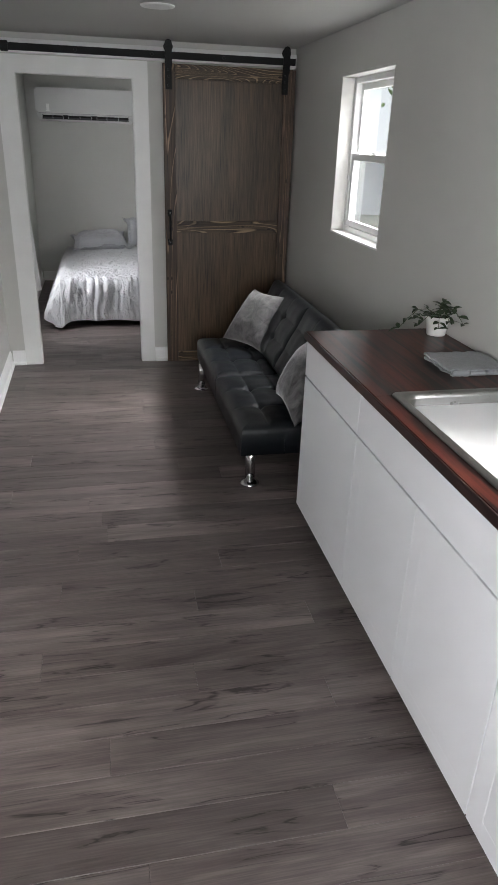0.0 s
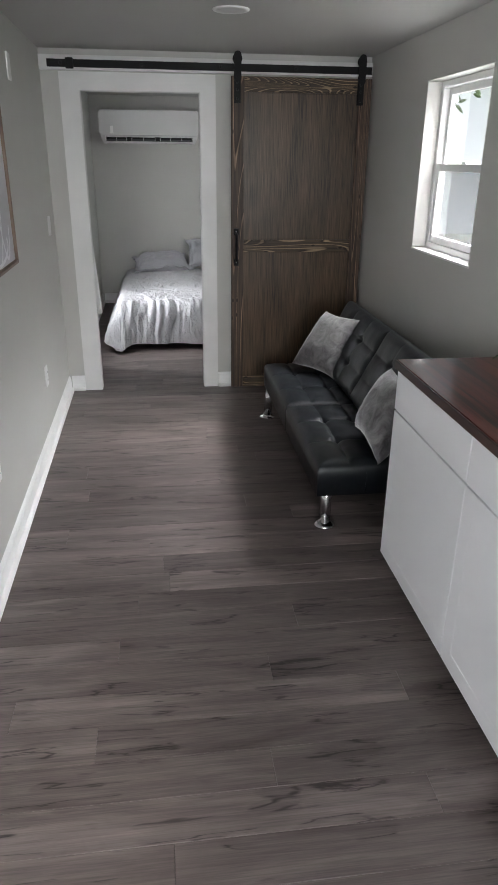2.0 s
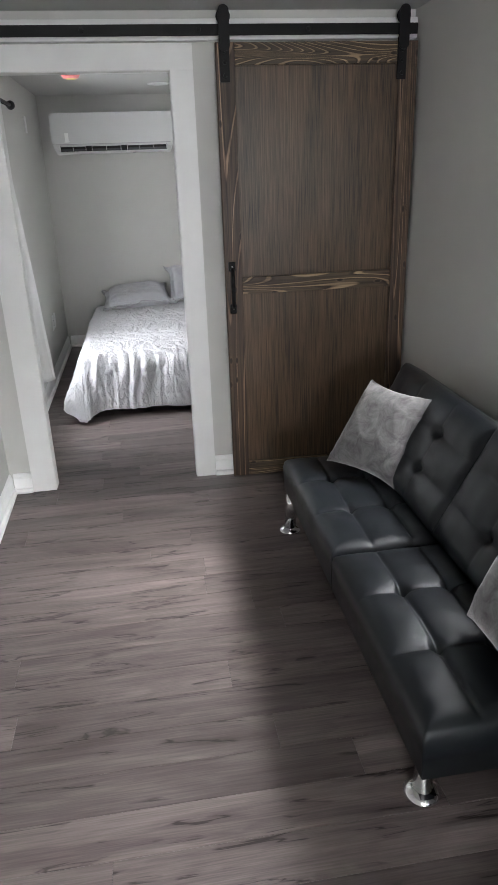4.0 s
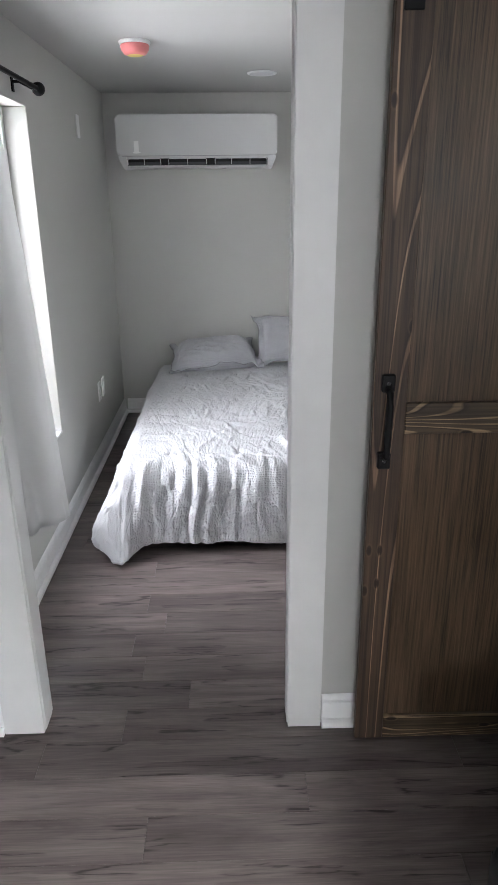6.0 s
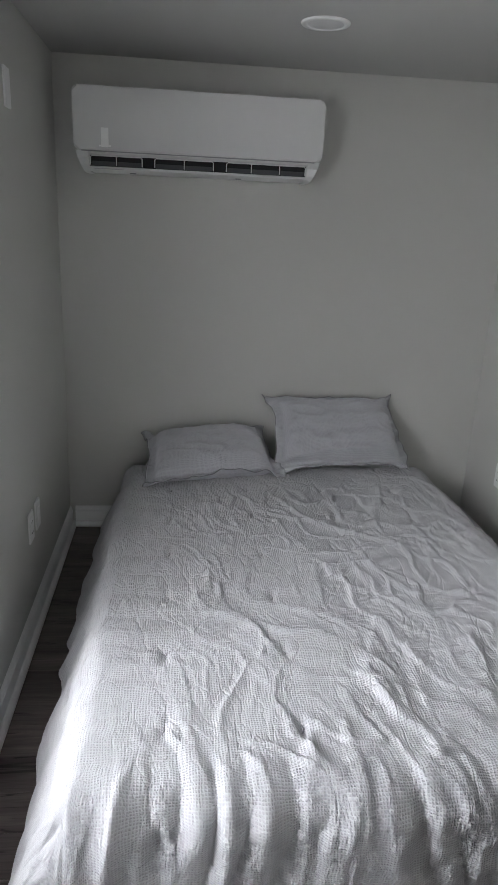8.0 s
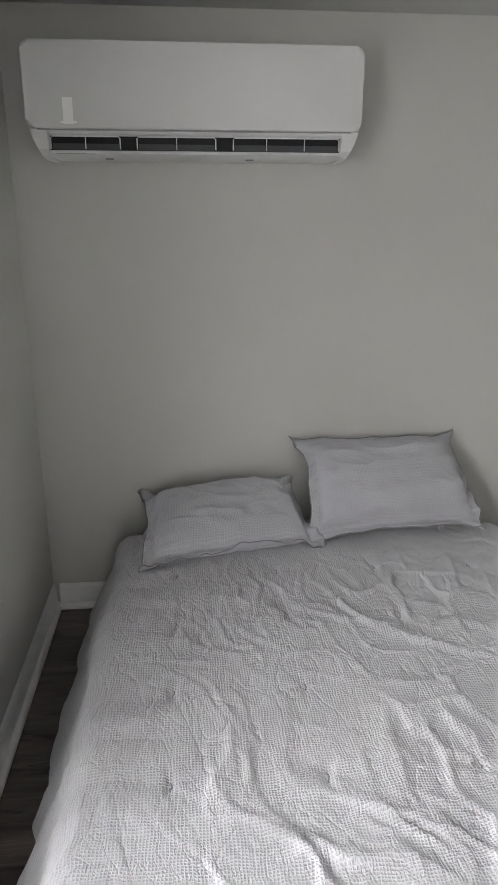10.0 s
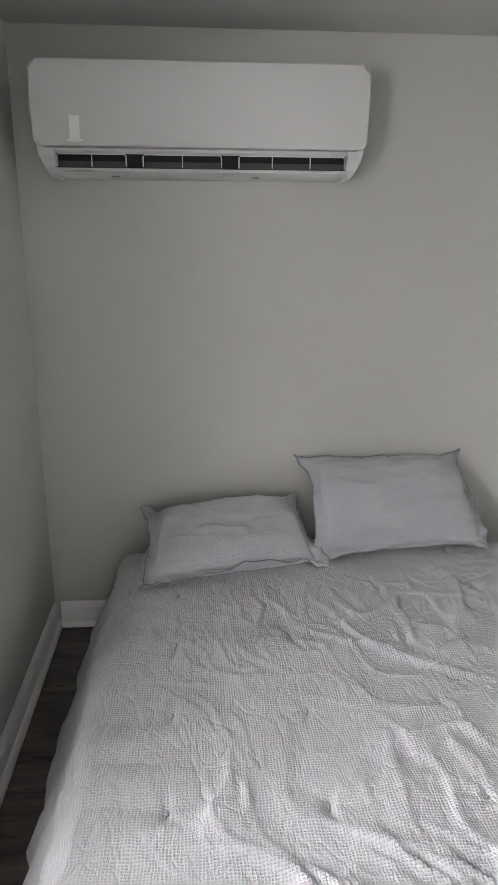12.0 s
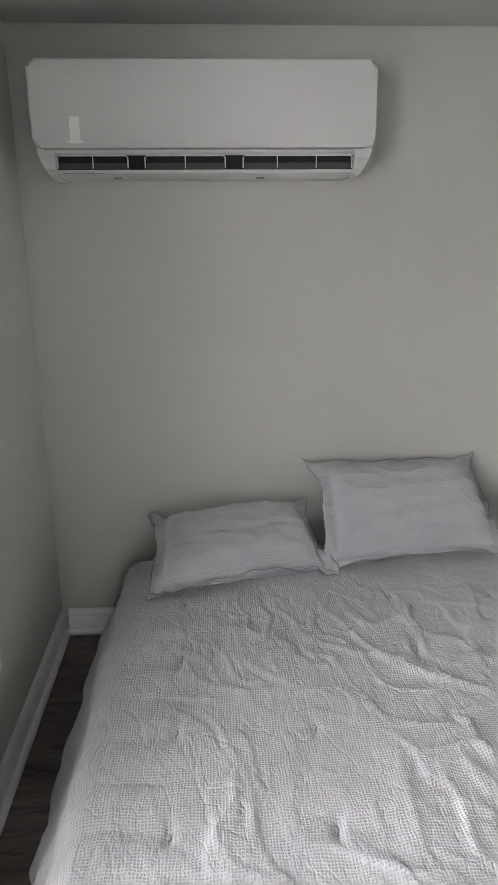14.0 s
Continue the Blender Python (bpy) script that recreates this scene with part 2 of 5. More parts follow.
PINE_H = pine_material("dark_stained_pine_level", 0, (0.024, 0.0155, 0.010), (0.36, 0.26, 0.155), rings=30.0, along=1.3, swirl=0.4, thin_line=0.22)
PLY = streak_wood("dark_stained_plywood", 2, (0.017, 0.0104, 0.0062), (0.145, 0.094, 0.055), 0.35, 4.0, 180.0, 0.0, (0.37, 0.68), 0.3)
COUNTER = streak_wood("red_brown_stained_butcher_block", 1, (0.008, 0.003, 0.0027), (0.095, 0.021, 0.014), 0.3, 1.3, 30.0, 0.28, (0.45, 0.57), 0.45)
EDGE = streak_wood("dark_stained_counter_edge", 1, (0.012, 0.006, 0.005), (0.036, 0.014, 0.011), 0.35, 1.4, 40.0)
BLACK = paint("black_powder_coated_steel", (0.007, 0.007, 0.0075), 0.55, 0.1, 20, 0.1, 300, 0.0)
BLACK.node_tree.nodes["Principled BSDF"].inputs["Specular IOR Level"].default_value = 0.2
CHROME = paint("chrome", (0.72, 0.72, 0.73), 0.1, 0.03, 9, 0, 1, 1.0)
STEEL = paint("brushed_stainless_steel", (0.30, 0.30, 0.295), 0.3, 0.05, 30, 0.12, 500, 1.0)
LEATHER = paint("black_faux_leather", (0.0066, 0.0084, 0.0105), 0.35, 0.15, 12, 0.3, 420, dist=0.0008)
LEATHER.node_tree.nodes["Principled BSDF"].inputs["Specular IOR Level"].default_value = 0.42
VELVET = velvet_material("grey_crushed_velvet", (0.118, 0.115, 0.117), 0.5, 1.5)
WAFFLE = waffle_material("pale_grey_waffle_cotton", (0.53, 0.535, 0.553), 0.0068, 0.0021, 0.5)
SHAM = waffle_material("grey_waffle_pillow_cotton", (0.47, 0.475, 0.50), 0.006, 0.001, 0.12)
# for tuft stitches, and the painted seam and shade line round the pillows
STITCH_SHADE = paint("dark_grey_stitch_and_edge_shade", (0.24, 0.24, 0.25), 0.9, 0.1, 20, 0.2, 500)
SHEET = paint("white_cotton_sheet", (0.74, 0.75, 0.75), 0.9, 0.04, 8, 0.2, 500)
LENS = paint("frosted_diffuser", (0.70, 0.70, 0.71), 0.5, 0.02, 8, 0.05, 300)
CURTAIN = paint("white_curtain_cloth", (0.72, 0.72, 0.72), 0.9, 0.03, 8, 0.3, 700)
sheer = CURTAIN.node_tree.nodes.new("ShaderNodeBsdfTranslucent")
sheer.inputs["Color"].default_value = (0.74, 0.74, 0.73, 1)
blend = CURTAIN.node_tree.nodes.new("ShaderNodeMixShader")
blend.inputs[0].default_value = 0.35
CURTAIN.node_tree.links.new(CURTAIN.node_tree.nodes["Principled BSDF"].outputs[0], blend.inputs[1])
CURTAIN.node_tree.links.new(sheer.outputs[0], blend.inputs[2])
CURTAIN.node_tree.links.new(blend.outputs[0], CURTAIN.node_tree.nodes["Material Output"].inputs[0])
PLASTIC = paint("white_plastic", (0.76, 0.765, 0.76), 0.33, 0.015, 4, 0.03, 200)
ACSHELL = paint("satin_white_plastic", (0.63, 0.63, 0.625), 0.36, 0.015, 4, 0.03, 200)
VANE = paint("dark_grey_vane", (0.06, 0.061, 0.066), 0.6, 0.05, 20, 0.05, 200)
DARKPLASTIC = paint("dark_grey_plastic", (0.010, 0.010, 0.011), 0.8, 0.1, 20, 0.05, 200)
GREYPLASTIC = paint("grey_plastic", (0.33, 0.335, 0.34), 0.45, 0.05, 20, 0.05, 200)
SILVER = paint("silver_film", (0.93, 0.93, 0.92), 0.2, 0.03, 20, 0.05, 200)
RED = paint("red_plastic_dust_cover", (0.76, 0.24, 0.24), 0.35, 0.08, 20, 0.05, 200)
YELLOW = paint("yellow_label", (0.75, 0.6, 0.18), 0.5, 0.05, 20, 0, 200)
OAK = streak_wood("light_brown_frame_wood", 2, (0.13, 0.085, 0.06), (0.24, 0.165, 0.12), 0.5)
PRINT = paint("pale_lilac_grey_print", (0.50, 0.49, 0.52), 0.55, 0.08, 3.5, 0.1, 300)
PRINTLINE = paint("white_print_line", (0.74, 0.74, 0.77), 0.55, 0.04, 9, 0.05, 300)
INK = paint("black_print", (0.012, 0.012, 0.014), 0.4, 0.1, 9, 0.05, 300)
PETAL = paint("cream_petal_print", (0.66, 0.64, 0.58), 0.5, 0.12, 30, 0.05, 300)
POT = paint("white_ceramic", (0.80, 0.80, 0.78), 0.3, 0.02, 9, 0.03, 100)
SOIL = paint("dark_soil", (0.03, 0.022, 0.016), 0.95, 0.3, 60, 0.6, 200, dist=0.004)
LEAF = paint("dark_green_leaf", (0.035, 0.062, 0.028), 0.4, 0.35, 14, 0.2, 120)
STEM = paint("green_stem", (0.06, 0.08, 0.03), 0.6, 0.2, 30, 0.1, 200)
TOWEL = waffle_material("grey_woven_towel", (0.22, 0.228, 0.24), 0.004, 0.0008)
GLASS = glass_material()
SCREEN = screen_material()
GRASS = paint("lawn_grass", (0.085, 0.105, 0.045), 0.95, 0.4, 0.7, 0.6, 30, dist=0.02)
CONCRETE = paint("grey_concrete", (0.5, 0.495, 0.48), 0.85, 0.12, 1.5, 0.3, 60)
SIDING = paint("pale_grey_house_siding", (0.60, 0.63, 0.67), 0.7, 0.08, 0.8, 0.2, 30)
ROOF = paint("grey_roof_shingle", (0.33, 0.33, 0.33), 0.9, 0.25, 3.0, 0.5, 20)
BARK = paint("grey_bark", (0.12, 0.10, 0.085), 0.95, 0.3, 6, 0.6, 30, dist=0.01)
FOLIAGE = paint("tree_leaves", (0.06, 0.10, 0.035), 0.7, 0.4, 3, 0.2, 30)

# ---- mesh helpers ----


def place_of(ob):
    p = Vector(ob.location)
    while ob.parent:
        ob = ob.parent
        p += ob.location
    return p


def mesh_of(name, bm, material, smooth=False):
    me = bpy.data.meshes.new(name)
    bmesh.ops.recalc_face_normals(bm, faces=bm.faces[:])
    bm.to_mesh(me)
    bm.free()
    me.materials.append(material)
    if smooth:
        me.polygons.foreach_set("use_smooth", [True] * len(me.polygons))
    return me


def thing(name, base, label, category, group="", kind=""):
    ob = new(name)
    ob.location = base
    ob.empty_display_size = 0.05
    return tagged(ob, label, category, group, kind)


def part(name, bm, material, parent, label="", smooth=False):
    """One mesh, given in world metres, under a thing or under a part."""
    p = place_of(parent)
    bm.transform(Matrix.Translation(-p))
    ob = new(name, mesh_of(name, bm, material, smooth))
    ob.parent = parent
    return tagged(ob, label)


def single(name, bm, material, label, category, kind="", smooth=False):
    ob = new(name, mesh_of(name, bm, material, smooth))
    return tagged(ob, label, category, kind=kind)


def box(x0, x1, y0, y1, z0, z1, bevel=0.0, seg=1, bm=None):
    made = bmesh.new()
    bmesh.ops.create_cube(made, size=1.0)
    made.transform(Matrix.Translation(((x0 + x1) / 2, (y0 + y1) / 2, (z0 + z1) / 2)) @ Matrix.Diagonal((x1 - x0, y1 - y0, z1 - z0, 1)))
    if bevel:
        bmesh.ops.bevel(made, geom=made.edges[:], offset=bevel, segments=seg, affect="EDGES", profile=0.5)
    return join(bm, made)


def join(bm, made):
    if bm is None:
        return made
    me = bpy.data.meshes.new("joined")
    made.to_mesh(me)
    made.free()
    bm.from_mesh(me)
    bpy.data.meshes.remove(me)
    return bm


def lathe(profile, m=None, steps=32, bm=None):
    """A turned body from (radius, height) pairs round z."""
    made = bmesh.new()
    rings = []
    for r, z in profile:
        if r < 1e-6:
            rings.append([made.verts.new((0, 0, z))])
        else:
            rings.append([made.verts.new((r * math.cos(2 * math.pi * k / steps), r * math.sin(2 * math.pi * k / steps), z)) for k in range(steps)])
    for a, b in zip(rings, rings[1:]):
        for k in range(steps):
            j = (k + 1) % steps
            q = [a[k % len(a)], a[j % len(a)], b[j % len(b)], b[k % len(b)]]
            q = list(dict.fromkeys(q))
            if len(q) > 2:
                made.faces.new(q)
    made.transform(m or Matrix.Identity(4))
    return join(bm, made)


def tube(points, radius, steps=8, bm=None, taper=1.0):
    """A round bar along points."""
    made = bmesh.new()
    pts = [Vector(p) for p in points]
    rings = []
    for i, p in enumerate(pts):
        d = (pts[min(i + 1, len(pts) - 1)] - pts[max(i - 1, 0)]).normalized()
        side = d.cross(Vector((0, 0, 1)) if abs(d.z) < 0.9 else Vector((1, 0, 0))).normalized()
        up = side.cross(d)
        r = radius * (1 + (taper - 1) * i / (len(pts) - 1))
        rings.append([made.verts.new(p + r * (math.cos(2 * math.pi * k / steps) * side + math.sin(2 * math.pi * k / steps) * up)) for k in range(steps)])
    for a, b in zip(rings, rings[1:]):
        for k in range(steps):
            made.faces.new((a[k], a[(k + 1) % steps], b[(k + 1) % steps], b[k]))
    made.faces.new(rings[0][::-1])
    made.faces.new(rings[-1])
    return join(bm, made)


def outline(points, depth, m, bm=None, bevel=0.0):
    """A flat outline in xy, thickened along z, laid out by m."""
    made = bmesh.new()
    lo = [made.verts.new((x, y, 0)) for x, y in points]
    hi = [made.verts.new((x, y, depth)) for x, y in points]
    made.faces.new(lo[::-1])
    top = made.faces.new(hi)
    for k in range(len(lo)):
        j = (k + 1) % len(lo)
        made.faces.new((lo[k], lo[j], hi[j], hi[k]))
    if bevel:
        bmesh.ops.bevel(made, geom=list(top.edges), offset=bevel, segments=3, affect="EDGES", profile=0.5)
    made.transform(m)
    return join(bm, made)


def rounded(w, h, r, steps=5):
    """The outline of a rectangle with round corners, about its middle."""
    pts = []
    for cx, cy, a0 in ((w / 2 - r, h / 2 - r, 0), (-w / 2 + r, h / 2 - r, 90), (-w / 2 + r, -h / 2 + r, 180), (w / 2 - r, -h / 2 + r, 270)):
        for k in range(steps + 1):
            a = radians(a0 + 90 * k / steps)
            pts.append((cx + r * math.cos(a), cy + r * math.sin(a)))
    return pts


def sheet(nu, nv, at, uv=None, close=False):
    """A grid of nu x nv points from at(i, j), with its own coordinates."""
    made = bmesh.new()
    lay = made.loops.layers.uv.new("weave") if uv else None
    vs = [[made.verts.new(at(i, j)) for j in range(nv)] for i in range(nu)]
    for i in range(nu - 1):
        for j in range(nv - 1):
            f = made.faces.new((vs[i][j], vs[i + 1][j], vs[i + 1][j + 1], vs[i][j + 1]))
            if uv:
                for loop, (a, b) in zip(f.loops, ((i, j), (i + 1, j), (i + 1, j + 1), (i, j + 1))):
                    loop[lay].uv = uv(a, b)
    return made


def rnoise(x, y, z=0.0):
    return noise.noise(Vector((x, y, z)))


def smooth_step(a, b, x):
    t = min(1, max(0, (x - a) / (b - a)))
    return t * t * (3 - 2 * t)


# ---- the shell of the house ----
WIDE, CEILING, BACK, REAR = 2.085, 2.17, 8.267, -1.7
PART0, PART1 = 5.018, 5.085          # the wall between the rooms
OPL, OPR, OPT = 0.233, 0.972, 1.943  # its doorway
WY0, WY1, WZ0, WZ1 = 3.225, 3.99, 1.107, 1.949    # living-room window
BY0, BY1, BZ0, BZ1 = 5.56, 6.44, 0.475, 1.9       # bedroom window
KY0, KY1, KZ0, KZ1 = 0.5, 1.28, 1.1, 1.955       # added unseen kitchen window over the sink
SX_0, SX_1, SZ_0, SZ_1 = 0.3, 1.2, 0.85, 1.98       # added unseen end window behind
DY0, DY1, DZ1 = -1.3, -0.42, 2.02                 # added unseen entrance beside the start of the walk


def structure(name, bm, material, label, category):
    return single(name, bm, material, label, category, kind="structure")


bm = box(WIDE, WIDE + 0.14, REAR, KY0, 0, CEILING)
box(WIDE, WIDE + 0.14, KY1, WY0, 0, CEILING, bm=bm)
box(WIDE, WIDE + 0.14, KY0, KY1, 0, KZ0, bm=bm)
box(WIDE, WIDE + 0.14, KY0, KY1, KZ1, CEILING, bm=bm)
box(WIDE, WIDE + 0.14, WY1, BACK + 0.14, 0, CEILING, bm=bm)
box(WIDE, WIDE + 0.14, WY0, WY1, 0, WZ0, bm=bm)
box(WIDE, WIDE + 0.14, WY0, WY1, WZ1, CEILING, bm=bm)
structure("wall_east", bm, WALL, "greige painted wall with a deep window opening", "wall")
SLANT = -0.01  # the long wall runs a little askew to the partition


def west(y):
    """Where the inner face of the west wall stands."""
    return -SLANT * max(0.0, 5.05 - y)


bm = box(-0.14, 0, REAR, DY0, 0, CEILING)
box(-0.14, 0, DY1, 5.05, 0, CEILING, bm=bm)
box(-0.14, 0, DY0, DY1, DZ1, CEILING, bm=bm)
for v in bm.verts:
    v.co.x += west(v.co.y)
box(-0.14, 0, 5.05, BY0, 0, CEILING, bm=bm)
box(-0.14, 0, BY1, BACK + 0.14, 0, CEILING, bm=bm)
box(-0.14, 0, BY0, BY1, 0, BZ0, bm=bm)
box(-0.14, 0, BY0, BY1, BZ1, CEILING, bm=bm)
structure("wall_west", bm, WALL, "long greige painted wall with a tall bedroom window", "wall")
structure("wall_north", box(0, WIDE, BACK, BACK + 0.14, 0, CEILING), WALL, "greige painted wall behind the bed", "wall")
bm = box(-0.28, SX_0, REAR - 0.14, REAR, 0, CEILING)
box(SX_1, WIDE + 0.14, REAR - 0.14, REAR, 0, CEILING, bm=bm)
box(SX_0, SX_1, REAR - 0.14, REAR, 0, SZ_0, bm=bm)
box(SX_0, SX_1, REAR - 0.14, REAR, SZ_1, CEILING, bm=bm)
structure("wall_south", bm, WALL, "greige painted end wall with an added window opening", "wall")
bm = box(0, OPL - 0.02, PART0, PART1, 0, CEILING)
box(OPR + 0.02, WIDE, PART0, PART1, 0, CEILING, bm=bm)
box(OPL - 0.02, OPR + 0.02, PART0, PART1, OPT + 0.02, CEILING, bm=bm)
structure("wall_partition", bm, WALL, "greige painted partition wall with the bedroom doorway", "wall")
structure("ceiling", box(-0.28, WIDE + 0.14, REAR - 0.14, BACK + 0.14, CEILING, CEILING + 0.12), CEIL, "low pale grey painted ceiling", "ceiling")

# doorway: lining and casings on both sides
doorway = thing("door_1", ((OPL + OPR) / 2, PART0, 0), "white painted door casing round the open bedroom doorway", "door casing", kind="structure")
for x0, x1 in ((OPL - 0.018, OPL), (OPR, OPR + 0.018)):
    part("jamb", box(x0, x1, PART0 - 0.002, PART1 + 0.002, 0.001, OPT + 0.018, 0.002), TRIM, doorway)
part("head_jamb", box(OPL, OPR, PART0 - 0.002, PART1 + 0.002, OPT, OPT + 0.018, 0.002), TRIM, doorway)
for y0, y1 in ((5.0, 5.015), (PART1 + 0.003, PART1 + 0.018)):
    part("side_casing", box(0.112, OPL - 0.003, y0, y1, 0.001, OPT + 0.0028), TRIM, doorway)
    part("side_casing", box(OPR + 0.003, 1.075, y0, y1, 0.001, OPT + 0.0028), TRIM, doorway)
    part("head_casing", box(0.112, 1.075, y0, y1, OPT + 0.003, 2.047), TRIM, doorway)


def baseboard(length, m):
    """A baseboard with a stepped cap and a shoe moulding, along x, its back on y = 0."""
    prof = [(0, 0), (0.030, 0), (0.030, 0.009), (0.026, 0.017), (0.019, 0.022), (0.012, 0.023), (0.012, 0.080), (0.009, 0.084), (0.009, 0.091), (0.005, 0.100), (0, 0.106)]
    return outline(prof, length, m @ Matrix(((0, 0, 1, 0), (-1, 0, 0, 0), (0, 1, 0, 0), (0, 0, 0, 1))))


def board(x, y, turn, length):
    m = pose(x, y, 0.001, 0, 0, turn)
    tagged(new("baseboard", mesh_of("baseboard", baseboard(length, m), BASE)), "white painted baseboard along the wall", "baseboard", "baseboards", "structure")


lean = math.degrees(math.atan(SLANT))
board(west(DY1), DY1, 90 - lean, (PART0 - DY1) * math.sqrt(1 + SLANT**2))
board(0, PART1, 90, BACK - PART1)
board(WIDE, 5.018, -90, 5.018 - 2.5)
board(WIDE, BACK, -90, BACK - PART1)
board(0.026, BACK, 0, WIDE - 0.052)
board(0.02, PART0, 0, 0.09)
board(1.078, PART0, 0, WIDE - 1.106)

# ---- windows ----


def slab(u0, u1, z0, z1, x0, x1, bevel=0.003):
    return box(x0, x1, u0, u1, z0, z1, bevel, 2)


def ring_parts(name, owner, u0, u1, z0, z1, wide, x0, x1, material=None):
    """Four bars of a frame or sash."""
    material = material or TRIM
    part(name + "_stile", slab(u0, u0 + wide, z0, z1, x0, x1), material, owner)
    part(name + "_stile", slab(u1 - wide, u1, z0, z1, x0, x1), material, owner)
    part(name + "_rail", slab(u0 + wide, u1 - wide, z0, z0 + wide, x0, x1), material, owner)
    part(name + "_rail", slab(u0 + wide, u1 - wide, z1 - wide, z1, x0, x1), material, owner)


win = thing("window_1", (WIDE + 0.1, (WY0 + WY1) / 2, WZ0), "white vinyl double-hung window in a deep white reveal", "window", kind="structure")
part("sill", box(WIDE - 0.001, WIDE + 0.139, WY0 + 0.001, WY1 - 0.001, WZ0 - 0.001, WZ0 + 0.012, 0.003), TRIM, win)
part("reveal", box(WIDE - 0.001, WIDE + 0.139, WY1 - 0.013, WY1 + 0.001, WZ0 + 0.013, WZ1 - 0.013, 0.002), WALL, win)
part("reveal", box(WIDE - 0.001, WIDE + 0.139, WY0 - 0.001, WY0 + 0.013, WZ0 + 0.013, WZ1 - 0.013, 0.002), WALL, win)
part("reveal", box(WIDE - 0.001, WIDE + 0.139, WY0 + 0.001, WY1 - 0.001, WZ1 - 0.012, WZ1 + 0.001, 0.002), WALL, win)
fy0, fy1, fz0, fz1 = WY0 + 0.014, WY1 - 0.014, WZ0 + 0.013, WZ1 - 0.013
ring_parts("frame", win, fy0, fy1, fz0, fz1, 0.03, WIDE + 0.075, WIDE + 0.137)
mid = 1.53
ring_parts("upper_sash", win, fy0 + 0.031, fy1 - 0.031, mid - 0.015, fz1 - 0.031, 0.032, WIDE + 0.108, WIDE + 0.13)
ring_parts("lower_sash", win, fy0 + 0.031, fy1 - 0.031, fz0 + 0.031, mid + 0.018, 0.036, WIDE + 0.08, WIDE + 0.104)
for z0, z1, x in ((mid + 0.017, fz1 - 0.063, WIDE + 0.118), (fz0 + 0.067, mid - 0.018, WIDE + 0.091)):
    pane = part("pane", box(x, x + 0.004, fy0 + 0.062, fy1 - 0.062, z0, z1), GLASS, win, "clear window glass")
    pane.visible_shadow = False
net = part("insect_screen", box(WIDE + 0.1335, WIDE + 0.1345, fy0 + 0.031, fy1 - 0.031, fz0 + 0.031, mid), SCREEN, win, "fine grey insect screen outside the lower sash")
net.visible_shadow = False
part("latch", box(WIDE + 0.078, WIDE + 0.1, 3.58, 3.63, mid + 0.019, mid + 0.03, 0.004, 2), TRIM, win)

win = thing("window_2", (-0.1, (BY0 + BY1) / 2, BZ0), "tall white bedroom window in a deep white reveal", "window", kind="structure")
part("sill", box(-0.139, 0.001, BY0 + 0.001, BY1 - 0.001, BZ0 - 0.001, BZ0 + 0.012, 0.003), TRIM, win)
part("reveal", box(-0.139, 0.001, BY1 - 0.013, BY1 + 0.001, BZ0 + 0.013, BZ1 - 0.013, 0.002), WALL, win)
part("reveal", box(-0.139, 0.001, BY0 - 0.001, BY0 + 0.013, BZ0 + 0.013, BZ1 - 0.013, 0.002), WALL, win)
part("reveal", box(-0.139, 0.001, BY0 + 0.001, BY1 - 0.001, BZ1 - 0.012, BZ1 + 0.001, 0.002), WALL, win)
ring_parts("frame", win, BY0 + 0.014, BY1 - 0.014, BZ0 + 0.013, BZ1 - 0.013, 0.04, -0.137, -0.095)
pane = part("pane", box(-0.13, -0.126, BY0 + 0.055, BY1 - 0.055, BZ0 + 0.054, BZ1 - 0.054), GLASS, win, "clear window glass")
pane.visible_shadow = False

# unseen window over the sink, added beside the walk to let in light
win = thing("unseen_window_3", (WIDE + 0.1, (KY0 + KY1) / 2, KZ0), "white vinyl window over the kitchen sink, added out of view to let in light", "window", kind="structure")
part("sill", box(WIDE - 0.001, WIDE + 0.139, KY0 + 0.001, KY1 - 0.001, KZ0 - 0.001, KZ0 + 0.012, 0.003), TRIM, win)
ring_parts("frame", win, KY0 + 0.002, KY1 - 0.002, KZ0 + 0.013, KZ1 - 0.002, 0.045, WIDE + 0.085, WIDE + 0.137)
pane = part("pane", box(WIDE + 0.11, WIDE + 0.114, KY0 + 0.048, KY1 - 0.048, KZ0 + 0.059, KZ1 - 0.048), GLASS, win, "clear window glass")
pane.visible_shadow = False

# unseen half-glazed entrance behind the walk, added to let in fill light
entry = thing("unseen_door_2", (0, (DY0 + DY1) / 2, 0), "white half-glazed door in its frame, added out of view to let in light", "door", kind="structure")
EX = west((DY0 + DY1) / 2)
part("jamb", box(EX - 0.145, EX + 0.004, DY0 - 0.001, DY0 + 0.03, 0.001, DZ1, 0.003), TRIM, entry)
part("jamb", box(EX - 0.145, EX + 0.004, DY1 - 0.03, DY1 + 0.001, 0.001, DZ1, 0.003), TRIM, entry)
part("head_jamb", box(EX - 0.145, EX + 0.004, DY0 + 0.031, DY1 - 0.031, DZ1 - 0.03, DZ1 + 0.001, 0.003), TRIM, entry)

part("door_panel", box(EX - 0.1, EX - 0.055, DY0 + 0.032, DY1 - 0.032, 0.004, 0.95, 0.003), TRIM, entry, "solid lower half of the added door, keeps its light off the floor")
pane = part("pane", box(EX - 0.08, EX - 0.076, DY0 + 0.032, DY1 - 0.032, 0.951, DZ1 - 0.032), GLASS, entry, "clear door glass")
pane.visible_shadow = False

